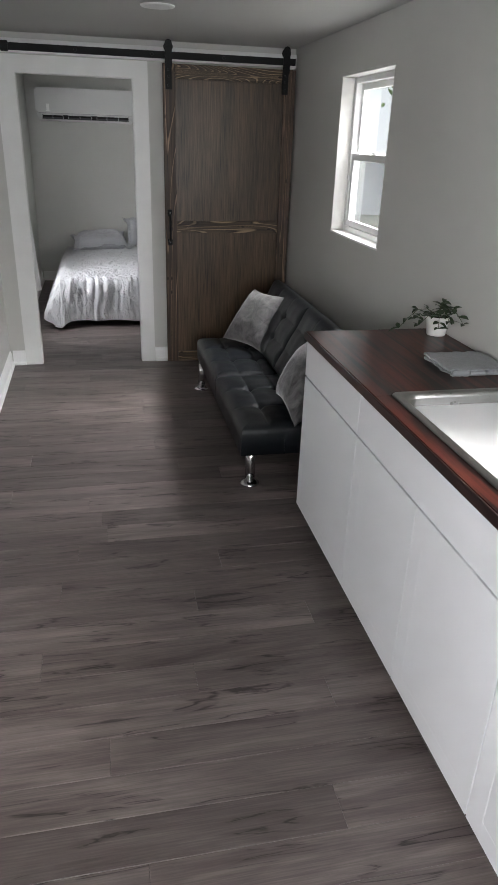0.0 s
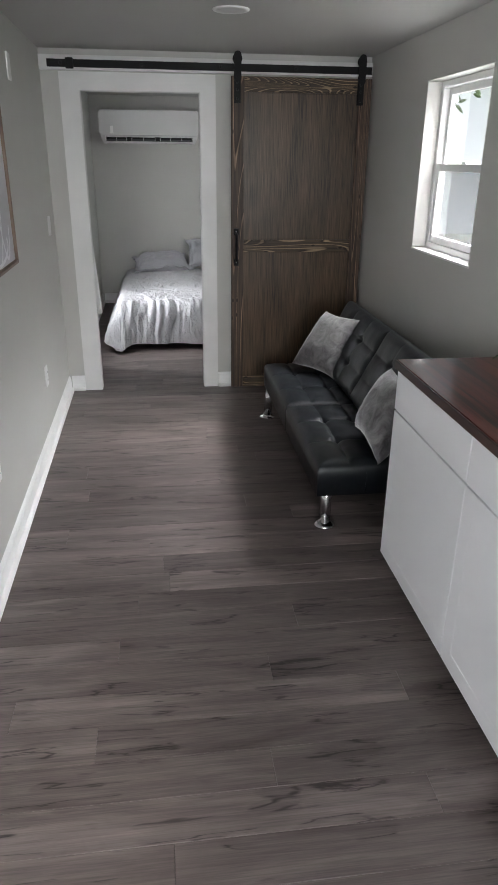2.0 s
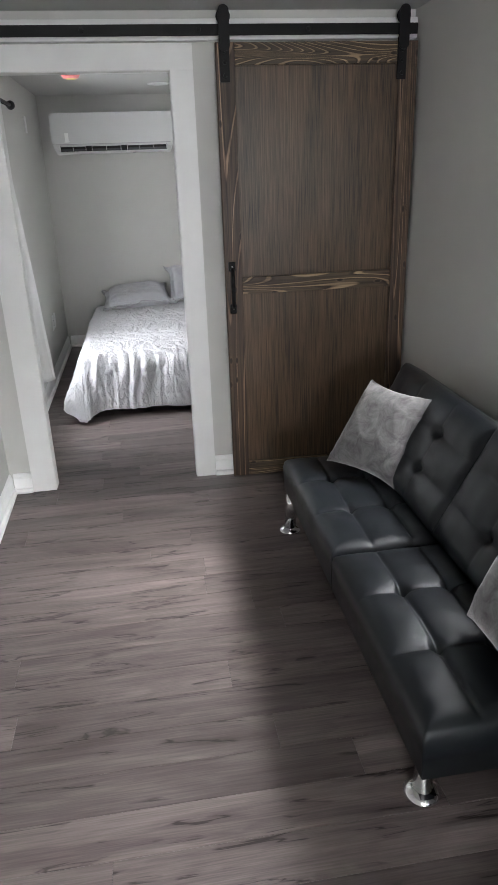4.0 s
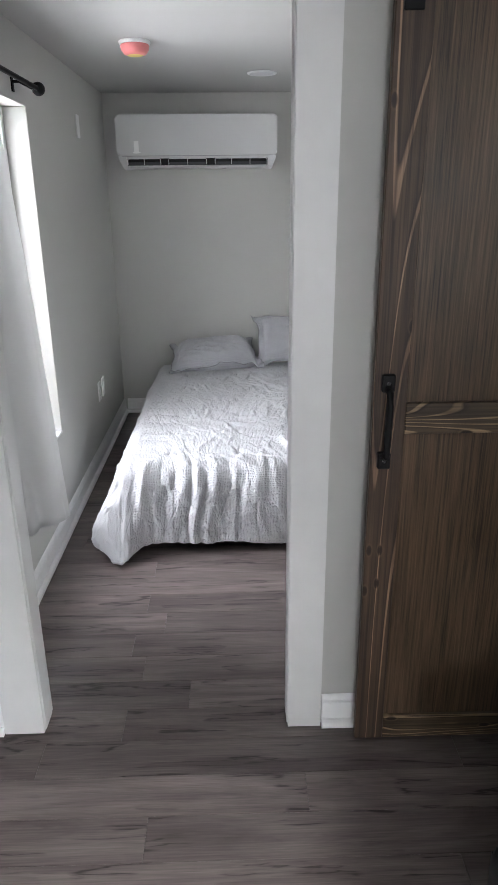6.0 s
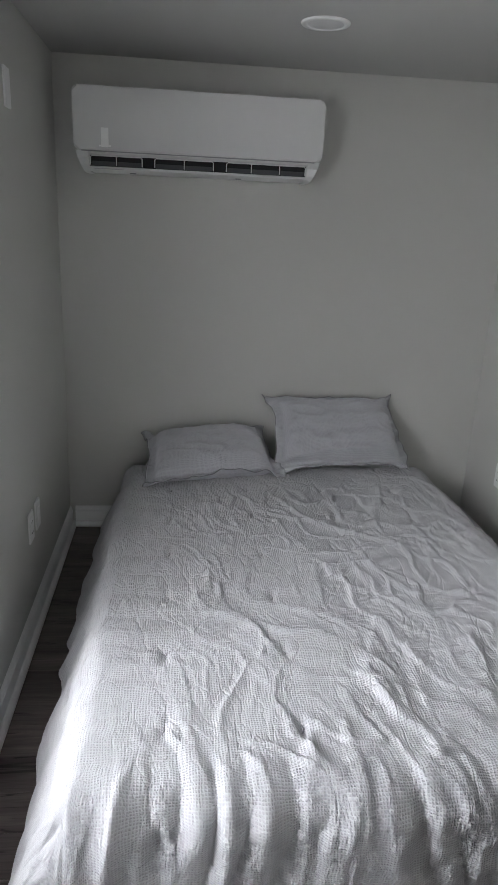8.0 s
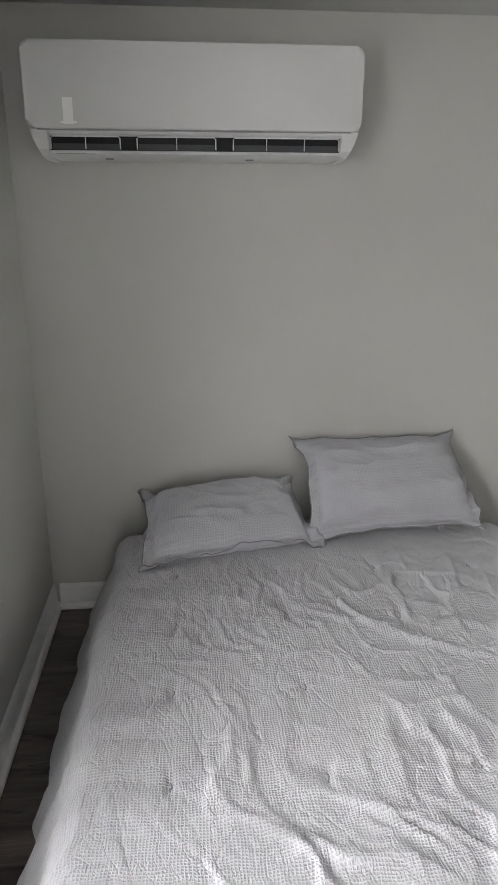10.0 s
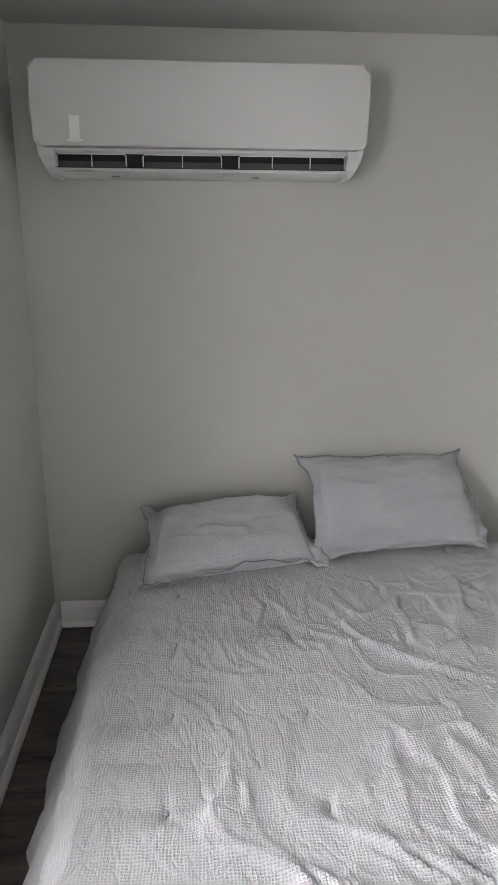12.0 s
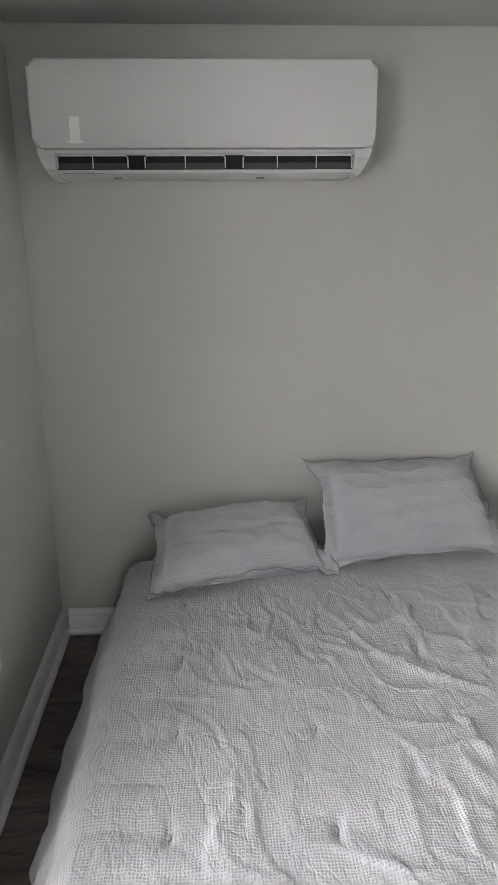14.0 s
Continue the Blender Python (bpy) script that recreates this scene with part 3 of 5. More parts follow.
# unseen window in the end wall, added so the fill has an opening
win = thing("unseen_window_4", ((SX_0 + SX_1) / 2, REAR - 0.1, SZ_0), "white framed window in the end wall, added out of view to let in light", "window", kind="structure")
part("sill", box(SX_0 + 0.001, SX_1 - 0.001, REAR - 0.139, REAR + 0.001, SZ_0 - 0.001, SZ_0 + 0.012, 0.003), TRIM, win)
for x0, x1, z0, z1 in ((SX_0 + 0.002, SX_0 + 0.045, SZ_0 + 0.013, SZ_1 - 0.002), (SX_1 - 0.045, SX_1 - 0.002, SZ_0 + 0.013, SZ_1 - 0.002), (SX_0 + 0.046, SX_1 - 0.046, SZ_0 + 0.013, SZ_0 + 0.055), (SX_0 + 0.046, SX_1 - 0.046, SZ_1 - 0.045, SZ_1 - 0.002)):
    part("frame_bar", box(x0, x1, REAR - 0.137, REAR - 0.085, z0, z1, 0.003), TRIM, win)
pane = part("pane", box(SX_0 + 0.047, SX_1 - 0.047, REAR - 0.116, REAR - 0.112, SZ_0 + 0.056, SZ_1 - 0.046), GLASS, win, "clear window glass")
pane.visible_shadow = False

# ---- living room: barn door on its rail ----
tagged(new("trim", mesh_of("trim", box(0.004, WIDE - 0.004, 4.975, PART0 - 0.001, 2.052, 2.132, 0.003, 2), TRIM)),
       "white header board under the ceiling behind the door rail", "trim", kind="structure")
rail = thing("door_rail", (1.04, 4.92, 2.08), "flat black steel sliding door rail on the header board", "door rail")
part("bar", box(0.06, 2.06, 4.918, 4.926, 2.06, 2.102, 0.001), BLACK, rail)
for x in (0.14, 0.62, 1.1, 1.57, 1.99):
    part("spacer", lathe([(0.011, 0), (0.011, 0.049)], pose(x, 4.975, 2.081, 90), 16), BLACK, rail)
    part("bolt", lathe([(0, 0.0), (0.011, 0.001), (0.009, 0.007), (0, 0.008)], pose(x, 4.917, 2.081, 90), 6), BLACK, rail)
part("end_stop", box(0.17, 0.215, 4.905, 4.93, 2.052, 2.11, 0.003), BLACK, rail)

BX0, BX1, BZT = 1.168, 2.07, 2.037
door = thing("barn_door", ((BX0 + BX1) / 2, 4.945, 0.015), "dark-stained wooden barn door slid open on its rail", "sliding door")
part("upper_panel", box(BX0 + 0.07, BX1 - 0.07, 4.945, 4.955, 1.04, 1.96), PLY, door)
part("lower_panel", box(BX0 + 0.07, BX1 - 0.07, 4.945, 4.955, 0.09, 0.985), PLY, door)
part("backing", box(BX0 + 0.005, BX1 - 0.005, 4.956, 4.97, 0.02, BZT - 0.005), PLY, door)
for x0 in (BX0, BX1 - 0.082):
    part("stile", box(x0, x0 + 0.082, 4.93, 4.955, 0.015, BZT, 0.002), PINE_V, door, "knotty dark-stained upright board")
for z0, z1 in ((0.015, 0.092), (0.975, 1.055), (1.95, BZT)):
    part("cross_rail", box(BX0 + 0.0825, BX1 - 0.0825, 4.931, 4.955, z0, z1, 0.002), PINE_H, door, "dark board with bold yellow pine grain")
for x in (1.205, 1.995):
    hang = part("hanger", box(x - 0.021, x + 0.021, 4.904, 4.91, 2.01, 2.1, 0.001), BLACK, door, "black steel strap with a roller")
    part("strap", box(x - 0.021, x + 0.021, 4.922, 4.9295, 1.885, 2.052, 0.0015), BLACK, hang)
    part("roller", lathe([(0, 0), (0.028, 0), (0.03, 0.004), (0.025, 0.009), (0.03, 0.014), (0.028, 0.018), (0, 0.018)], pose(x, 4.932, 2.13, 90), 28), BLACK, hang)
    part("arm", outline(rounded(0.046, 0.17, 0.022), 0.006, pose(x, 4.91, 2.085, 90)), BLACK, hang)
    for z in (1.91, 1.96, 2.0):
        part("bolt", lathe([(0, 0), (0.009, 0.0), (0.008, 0.006), (0, 0.007)], pose(x, 4.922, z, 90), 6), BLACK, hang)
grip = part("handle", tube([(1.2, 4.915, 0.92), (1.2, 4.895, 0.93), (1.2, 4.892, 0.96), (1.2, 4.892, 1.06), (1.2, 4.895, 1.09), (1.2, 4.915, 1.1)], 0.009, 10), BLACK, door, "black steel pull handle", True)
for z in (0.91, 1.11):
    part("handle_plate", box(1.184, 1.216, 4.914, 4.93, z - 0.022, z + 0.022, 0.003), BLACK, grip)
    part("screw", lathe([(0, 0), (0.006, 0.0), (0.004, 0.003), (0, 0.003)], pose(1.2, 4.914, z, 90), 10), CHROME, grip)

# ---- living room: futon ----


def tufted(name, length, depth, thick, cells_l, cells_d, m, owner, puff=0.015, r=0.035, label="", seam=1.0):
    """A stuffed slab with stitched tufts: length along y, depth along x, its underside on z = 0 before m."""
    nu, nv = 86, 150
    ins = 0.012

    def top(i, j):
        u, v = i / (nu - 1), j / (nv - 1)
        x, y = depth * u, length * v
        d = min(x, depth - x, y, length - y)
        k = max(0.0, r - d) / r
        z = thick - r * (1 - math.sqrt(max(0, 1 - k * k)))
        a, b = u * cells_d, v * cells_l
        ka, kb = abs(a - round(a)), abs(b - round(b))
        ina, inb = 0.4 < a < cells_d - 0.4, 0.4 < b < cells_l - 0.4
        dip = 0.0
        fade = smooth_step(0.0, 0.05, d)
        if ina:
            dip += 0.62 * seam * math.exp(-abs(ka / 0.035)) * (0.75 + 0.25 * math.cos(2 * math.pi * b))
        if inb:
            dip += 0.55 * seam * math.exp(-abs(kb / 0.03)) * (0.7 + 0.3 * math.cos(2 * math.pi * a))
        if ina and inb:
            dip += (1.2 + 1.2 * (1 - seam)) * math.exp(-((ka / 0.12) ** 2 + (kb / 0.1) ** 2))
        swell = math.sin(math.pi * min(1, max(0, u))) ** 0.5 * math.sin(math.pi * min(1, max(0, v))) ** 0.5
        z += fade * (0.009 * abs(math.sin(math.pi * a) * math.sin(math.pi * b)) ** 0.7 + 0.008 * swell - puff * dip + 0.003 * rnoise(x * 14, y * 14, thick * 9 + length))
        return x, y, z

    made = sheet(nu, nv, top)
    rim = [e for e in made.edges if e.is_boundary]
    low = bmesh.ops.extrude_edge_only(made, edges=rim)["geom"]
    for v in low:
        if isinstance(v, bmesh.types.BMVert):
            v.co.z = 0.0
            v.co.x += ins * (1 if v.co.x < depth / 2 else -1) * 0.3
    bmesh.ops.contextual_create(made, geom=[e for e in made.edges if e.is_boundary])
    made.transform(m)
    slab_ob = part(name, made, LEATHER, owner, label, True)
    for a in range(1, cells_d):
        for b in range(1, cells_l):
            p = m @ Vector((depth * a / cells_d, length * b / cells_l, thick - puff * 1.75))
            part("button", lathe([(0.009, -0.004), (0.009, 0.002), (0.005, 0.004), (0, 0.0045)], Matrix.Translation(p) @ m.to_3x3().to_4x4(), 12), LEATHER, slab_ob, "", True)
    return slab_ob


sofa = thing("futon_sofa", (1.6, 3.52, 0), "black faux leather tufted futon sofa on chrome legs", "sofa")
SY0, SYM, SY1 = 2.745, 3.512, 4.3
SX0, SX1, SZ0, SZ1 = 1.31, 1.74, 0.23, 0.375
for y0, y1 in ((SY0, SYM - 0.003), (SYM + 0.003, SY1)):
    tufted("seat", y1 - y0, SX1 - SX0, SZ1 - SZ0, 3, 3, pose(SX0, y0, SZ0), sofa)
    tufted("backrest", y1 - y0 + 0.03, 0.42, 0.11, 3, 3, pose(1.735, y0 - 0.015, 0.345) @ pose(0, 0, 0, 0, -62, 0), sofa, 0.01, 0.035, "", 0.22)
part("underframe", box(SX0 + 0.06, SX1 + 0.12, SY0 + 0.1, SY1 - 0.1, 0.2, 0.229, 0.004), BLACK, sofa)
for x, y, dx, dy in ((1.4, 2.91, -0.008, -0.012), (1.355, 4.3, -0.012, 0.03), (1.8, 2.915, 0.03, -0.012), (1.8, 4.2, 0.03, 0.03)):
    foot = part("leg", tube([(x, y, 0.2295), (x + dx, y + dy, 0.012)], 0.026, 20), CHROME, sofa, "round chrome leg with a flared foot", True)
    part("foot", lathe([(0, 0.001), (0.048, 0.001), (0.05, 0.006), (0.036, 0.012), (0.028, 0.02), (0, 0.022)], pose(x + dx, y + dy, 0), 28), CHROME, foot, "", True)


def puffed(corners, thick, flange, n, seed, pinch=0.05, crease=0.008, square=3.0):
    """A stuffed cloth cushion between four corners (bl, br, tl, tr), with a flat flange round it if wanted."""
    bl, br, tl, tr = (Vector(c) for c in corners)
    norm = (br - bl).cross(tl - bl).normalized()
    wide, high = (br - bl).length, (tl - bl).length

    def spot(i, j, side):
        u, v = 2 * i / (n - 1) - 1, 2 * j / (n - 1) - 1
        fu, fv = abs(u), abs(v)
        iu, iv = min(1, fu * (1 + flange / wide * 2)), min(1, fv * (1 + flange / high * 2))
        up = u * (1 - pinch * (1 - v * v) * fu * fu) + (0.03 * rnoise(v * 2.5, seed, 3.0) * fu * fu if flange else 0.0)
        vp = v * (1 - pinch * (1 - u * u) * fv * fv) + (0.05 * rnoise(u * 2.5, seed, 6.0) * fv * fv if flange else 0.0)
        ear = (0.12 if v > 0 else 0.03) * (fu * fv) ** 6 * (1 + 0.5 * rnoise(u * 2, v * 2, seed)) if flange else 0.0
        up, vp = up + math.copysign(ear, u), vp + math.copysign(1.6 * ear, v)
        a, b = (up + 1) / 2, (vp + 1) / 2
        p = (bl * (1 - a) + br * a) * (1 - b) + (tl * (1 - a) + tr * a) * b
        h = thick / 2 * ((1 - iu**square) * (1 - iv**square)) ** 0.55
        edge = max(fu, fv)
        h *= 1.0 if not flange else 1 - 0.5 * math.exp(-((1 - max(iu, iv)) / 0.03) ** 2)
        wr = crease * (rnoise(u * 2.2 + seed, v * 5.0, seed) + 0.6 * rnoise(u * 6 + seed, v * 3.0, seed * 2))
        wr += 0.9 * crease * (1 - abs(rnoise(u * 1.8 + v * 2.4 + seed, v * 1.2 - u, seed + 4))) ** 6
        rim = crease * (1.6 * rnoise(u * 5 + seed, v * 5, seed + 9) + 0.9 * rnoise(u * 11, v * 11 + seed, seed)) * smooth_step(0.82, 1.0, edge) * (1 + 2.2 * smooth_step(1.6, 1.95, fu + fv) if flange else 0.3)
        if flange:
            border = smooth_step(0.86, 1.0, edge)
            rim += border * (0.022 * rnoise(u * 2.3 + seed, v * 2.3, seed + 2) + (0.02 if v < 0 and fv > fu else -0.012))
        rim -= (0.035 * smooth_step(1.55, 2.0, fu + fv) if flange else 0.0)
        return p + norm * (side * (h + 0.0012) + wr * (0.4 + 0.6 * (h > 0.004)) + rim)

    made = bmesh.new()
    lay = made.loops.layers.uv.new("weave")
    front = [[made.verts.new(spot(i, j, 1)) for j in range(n)] for i in range(n)]
    back = [[front[i][j] if i in (0, n - 1) or j in (0, n - 1) else made.verts.new(spot(i, j, -1)) for j in range(n)] for i in range(n)]
    for g in (front, back):
        for i in range(n - 1):
            for j in range(n - 1):
                f = made.faces.new((g[i][j], g[i + 1][j], g[i + 1][j + 1], g[i][j + 1]))
                for loop, (a, b) in zip(f.loops, ((i, j), (i + 1, j), (i + 1, j + 1), (i, j + 1))):
                    loop[lay].uv = (wide * a / (n - 1), high * b / (n - 1))
    ring = [spot(i, 0, 0) for i in range(n)] + [spot(n - 1, j, 0) for j in range(1, n)]
    ring += [spot(i, n - 1, 0) for i in range(n - 2, -1, -1)] + [spot(0, j, 0) for j in range(n - 2, -1, -1)]
    RIM[:] = ring
    return made


RIM = []
single("throw_pillow", puffed(((1.46, 4.14, 0.415), (1.655, 3.865, 0.39), (1.70, 4.31, 0.695), (1.80, 3.91, 0.725)), 0.18, 0, 56, 3.1, 0.13, 0.002),
       VELVET, "grey crushed velvet throw pillow leaning on the futon backrest", "pillow", smooth=True)
single("throw_pillow", puffed(((1.555, 3.06, 0.42), (1.55, 2.68, 0.395), (1.73, 3.13, 0.675), (1.75, 2.75, 0.70)), 0.16, 0, 56, 8.7, 0.14, 0.002),
       VELVET, "grey crushed velvet throw pillow at the futon end beside the cabinet", "pillow", smooth=True)

# ---- kitchen run ----
CX, CTOP = 1.518, 0.905


def shaker(x, y0, y1, z0, z1, owner, name="door"):
    """A front with a raised border round a sunk panel, facing -x."""
    w = 0.06
    d = part(name, box(x + 0.0009, x + 0.018, y0 + 0.0, y1, z0, z1, 0.0015), CABINET, owner)
    part("stile", box(x + 0.0003, x + 0.0008, y0, y0 + w, z0, z1), CABINET, d)
    part("stile", box(x + 0.0003, x + 0.0008, y1 - w, y1, z0, z1), CABINET, d)
    part("rail", box(x + 0.0003, x + 0.0008, y0 + w + 0.0003, y1 - w - 0.0003, z0, z0 + w), CABINET, d)
    part("rail", box(x + 0.0003, x + 0.0008, y0 + w + 0.0003, y1 - w - 0.0003, z1 - w, z1), CABINET, d)
    return d


def cabinet(y0, y1, doors, label):
    c = thing("base_cabinet", (1.78, (y0 + y1) / 2, 0), label, "cabinet", "kitchen base cabinets")
    part("body", box(CX + 0.03, WIDE - 0.002, y0 + 0.001, y1 - 0.001, 0.11, 0.872, 0.0015), CABINET, c)
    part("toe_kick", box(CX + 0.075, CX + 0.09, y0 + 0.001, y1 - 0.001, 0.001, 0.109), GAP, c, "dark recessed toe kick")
    part("drawer_front", box(CX, CX + 0.018, y0 + 0.0012, y1 - 0.0012, 0.7225, 0.866, 0.002), CABINET, c)
    step = (y1 - y0) / doors
    for k in range(doors):
        shaker(CX, y0 + k * step + 0.0018, y0 + (k + 1) * step - 0.0018, 0.113, 0.7155, c)
    return c


cabinet(1.85, 2.474, 1, "white shaker base cabinet with one drawer at the counter end")
cabinet(0.905, 1.848, 2, "white shaker sink base cabinet with two doors")
cabinet(0.28, 0.903, 1, "white shaker base cabinet under the counter")

SKX0, SKX1, SKY0, SKY1 = 1.567, 2.01, 0.93, 1.745
top = thing("countertop", (1.78, 1.37, 0.873), "red-brown stained butcher block countertop with a dark front edge", "countertop")
bm = box(CX - 0.004, WIDE - 0.001, SKY1 - 0.02, 2.484, 0.874, CTOP, 0.002)
box(CX - 0.004, WIDE - 0.001, 0.27, SKY0 + 0.02, 0.874, CTOP, 0.002, bm=bm)
box(CX - 0.004, SKX0 + 0.02, SKY0 + 0.0202, SKY1 - 0.0202, 0.874, CTOP, 0.0, bm=bm)
box(SKX1 - 0.02, WIDE - 0.001, SKY0 + 0.0202, SKY1 - 0.0202, 0.874, CTOP, 0.0, bm=bm)
part("top", bm, COUNTER, top)
part("front_edge", box(CX - 0.012, CX - 0.0042, 0.27, 2.484, 0.874, CTOP - 0.001, 0.002), EDGE, top, "dark stained front edge strip")

sink = thing("kitchen_sink", ((SKX0 + SKX1) / 2, (SKY0 + SKY1) / 2, 0.72), "brushed stainless steel drop-in kitchen sink", "sink")
sw, sh = SKX1 - SKX0, SKY1 - SKY0
made = bmesh.new()
steps = 6
loops = []
for inset, z, r in ((0.0, CTOP + 0.001, 0.03), (0.001, CTOP + 0.004, 0.03), (0.003, CTOP + 0.005, 0.03), (0.023, CTOP + 0.005, 0.04), (0.028, CTOP + 0.002, 0.045), (0.034, CTOP - 0.01, 0.05), (0.043, CTOP - 0.15, 0.06), (0.07, CTOP - 0.175, 0.05), (0.14, CTOP - 0.18, 0.03)):
    loops.append([made.verts.new((x + (SKX0 + SKX1) / 2, y + (SKY0 + SKY1) / 2, z)) for x, y in rounded(sw - 2 * inset, sh - 2 * inset, r, steps)])
for a, b in zip(loops, loops[1:]):
    for k in range(len(a)):
        made.faces.new((a[k], a[(k + 1) % len(a)], b[(k + 1) % len(a)], b[k]))
made.faces.new(loops[-1])
part("basin", made, STEEL, sink, "", True)
part("drain", lathe([(0, 0.004), (0.02, 0.003), (0.042, 0.006), (0.046, 0.002)], pose((SKX0 + SKX1) / 2, (SKY0 + SKY1) / 2, CTOP - 0.18), 28), CHROME, sink)


def towel():
    """A cloth folded into layers, with a rolled front fold."""
    nu, nv = 40, 26

    def layer(z, seed, grow):
        return lambda i, j: (
            1.84 + 0.22 * i / (nu - 1) + 0.012 * rnoise(j * 0.2, seed) + grow,
            1.875 + 0.205 * j / (nv - 1) + 0.016 * rnoise(i * 0.16, seed + 3),
            z + 0.002 * rnoise(i * 0.14, j * 0.2, 1.0) + 0.002 * math.sin(i * 0.5) * max(0, 1 - j / 8))
    return layer, nu, nv


cloth = thing("dish_towel", (1.94, 1.98, CTOP), "grey woven dish towel folded on the countertop", "towel")
layer, nu, nv = towel()
for k, (z, grow) in enumerate(((CTOP + 0.0045, 0.0), (CTOP + 0.0115, 0.006), (CTOP + 0.0185, -0.004))):
    at = layer(z, k * 5.0, grow)
    made = sheet(nu, nv, at, lambda a, b: (0.21 * a / 39, 0.2 * b / 25))
    ob = part("fold", made, TOWEL, cloth, "", True)
    solid = ob.modifiers.new("thick", "SOLIDIFY")
    solid.thickness, solid.offset = 0.006, 0.0


for k, (x0, x1, r) in enumerate(((1.845, 1.905, 0.0095), (1.912, 1.965, 0.0085), (1.972, 2.055, 0.0095))):
    roll = tube([(x0 + (x1 - x0) * q / 5, 1.874 + 0.003 * rnoise(q * 0.7, k), CTOP + r + 0.0005) for q in range(6)], r, 12)
    part("rolled_fold", roll, TOWEL, cloth, "rolled front fold", True)


def leaf_mesh(bm, root, way, length, wide, droop, twist):
    """A pointed leaf, folded a little along its middle."""
    way = Vector(way).normalized()
    side = way.cross(Vector((0, 0, 1)))
    side = (side.normalized() if side.length > 0.05 else Vector((1, 0, 0)))
    side = Matrix.Rotation(twist, 3, way) @ side
    up = side.cross(way)
    rows = []
    for k in range(6):
        t = k / 5
        w = wide * math.sin(math.pi * min(1, t * 0.93 + 0.05)) ** 0.8 * (1 - 0.25 * t)
        c = Vector(root) + way * length * t - Vector((0, 0, droop * length * t * t))
        rows.append([bm.verts.new(c - side * w + up * w * 0.35), bm.verts.new(c), bm.verts.new(c + side * w + up * w * 0.35)])
    for a, b in zip(rows, rows[1:]):
        for k in range(2):
            bm.faces.new((a[k], a[k + 1], b[k + 1], b[k]))


plant = thing("potted_plant", (2.033, 2.385, CTOP), "small green trailing plant in a white ceramic pot", "plant")
PXC, PYC = 2.033, 2.385
pot = part("pot", lathe([(0, 0.001), (0.036, 0.001), (0.038, 0.004), (0.047, 0.066), (0.05, 0.068), (0.051, 0.078), (0.047, 0.079), (0.045, 0.07), (0, 0.068)], pose(PXC, PYC, CTOP), 36), POT, plant, "white ceramic pot", True)
part("soil", lathe([(0, 0.073), (0.03, 0.0735), (0.0445, 0.071)], pose(PXC, PYC, CTOP), 20), SOIL, pot)
rng = random.Random(5)
for k in range(9):
    a = k * 2.4 + rng.uniform(-0.3, 0.3)
    reach = rng.uniform(0.07, 0.15)
    if math.cos(a) > 0.2:
        reach *= 0.28
    rise, fall = rng.uniform(0.02, 0.08), 0.05
    if k == 0:
        a, reach, rise, fall = 2.7, 0.15, 0.06, 0.115
    if k == 1:
        a, reach, rise, fall = -1.35, 0.15, 0.07, 0.06
    pts = [(PXC + math.cos(a) * reach * t, PYC + math.sin(a) * reach * t, CTOP + 0.072 + rise * math.sin(min(1, t * 1.3) * 1.9) - fall * t * t) for t in (0.05, 0.3, 0.55, 0.8, 1.0)]
    stem = part("stem", tube(pts, 0.0017, 5, taper=0.6), STEM, plant)
    for j in range(1, 5):
        for s in (-1, 1):
            made = bmesh.new()
            b = a + s * rng.uniform(0.5, 1.3)
            leaf_mesh(made, pts[j], (math.cos(b), math.sin(b), rng.uniform(-0.1, 0.7)), rng.uniform(0.034, 0.054), rng.uniform(0.0085, 0.0125), rng.uniform(0.1, 0.6), rng.uniform(-0.5, 0.5))
            part("leaf", made, LEAF, stem, "", True)

# ---- things on the walls and ceilings ----


def wall_plate(y, z, side, kind, label):
    """A white cover plate on the west (side 1) or east (side -1) wall."""
    x = west(y) if side > 0 else WIDE
    t = thing("outlet" if kind == "outlet" else "wall_plate" if kind == "blank" else "light_switch", (x, y, z), label, "outlet" if kind == "outlet" else "wall plate" if kind == "blank" else "switch")
    m = pose(x, y, z, 0, 0, 0) @ (pose(0, 0, 0, 90, 0, 90) if side > 0 else pose(0, 0, 0, 90, 0, -90))
    m = m @ Matrix.Translation((0, 0, 0.0005))
    part("plate", outline(rounded(0.072, 0.116, 0.006, 3), 0.006, m, bevel=0.002), PLASTIC, t)
    if kind == "outlet":
        for dz in (-0.021, 0.021):
            s = part("socket", outline(rounded(0.034, 0.029, 0.011, 4), 0.0015, m @ pose(0, dz, 0.006)), PLASTIC, t)
            for dx in (-0.007, 0.007):
                part("slot", outline(rounded(0.0025, 0.009, 0.001, 2), 0.0006, m @ pose(dx, dz, 0.0075)), DARKPLASTIC, s)
    elif kind == "switch":
        part("rocker", outline(rounded(0.032, 0.066, 0.003, 3), 0.003, m @ pose(0, 0, 0.006, 3), bevel=0.001), PLASTIC, t)
    part("screw", lathe([(0.003, 0), (0.002, 0.001), (0, 0.0012)], m @ pose(0, 0 if kind == "outlet" else 0.048, 0.006), 10), PLASTIC, t)
    return t


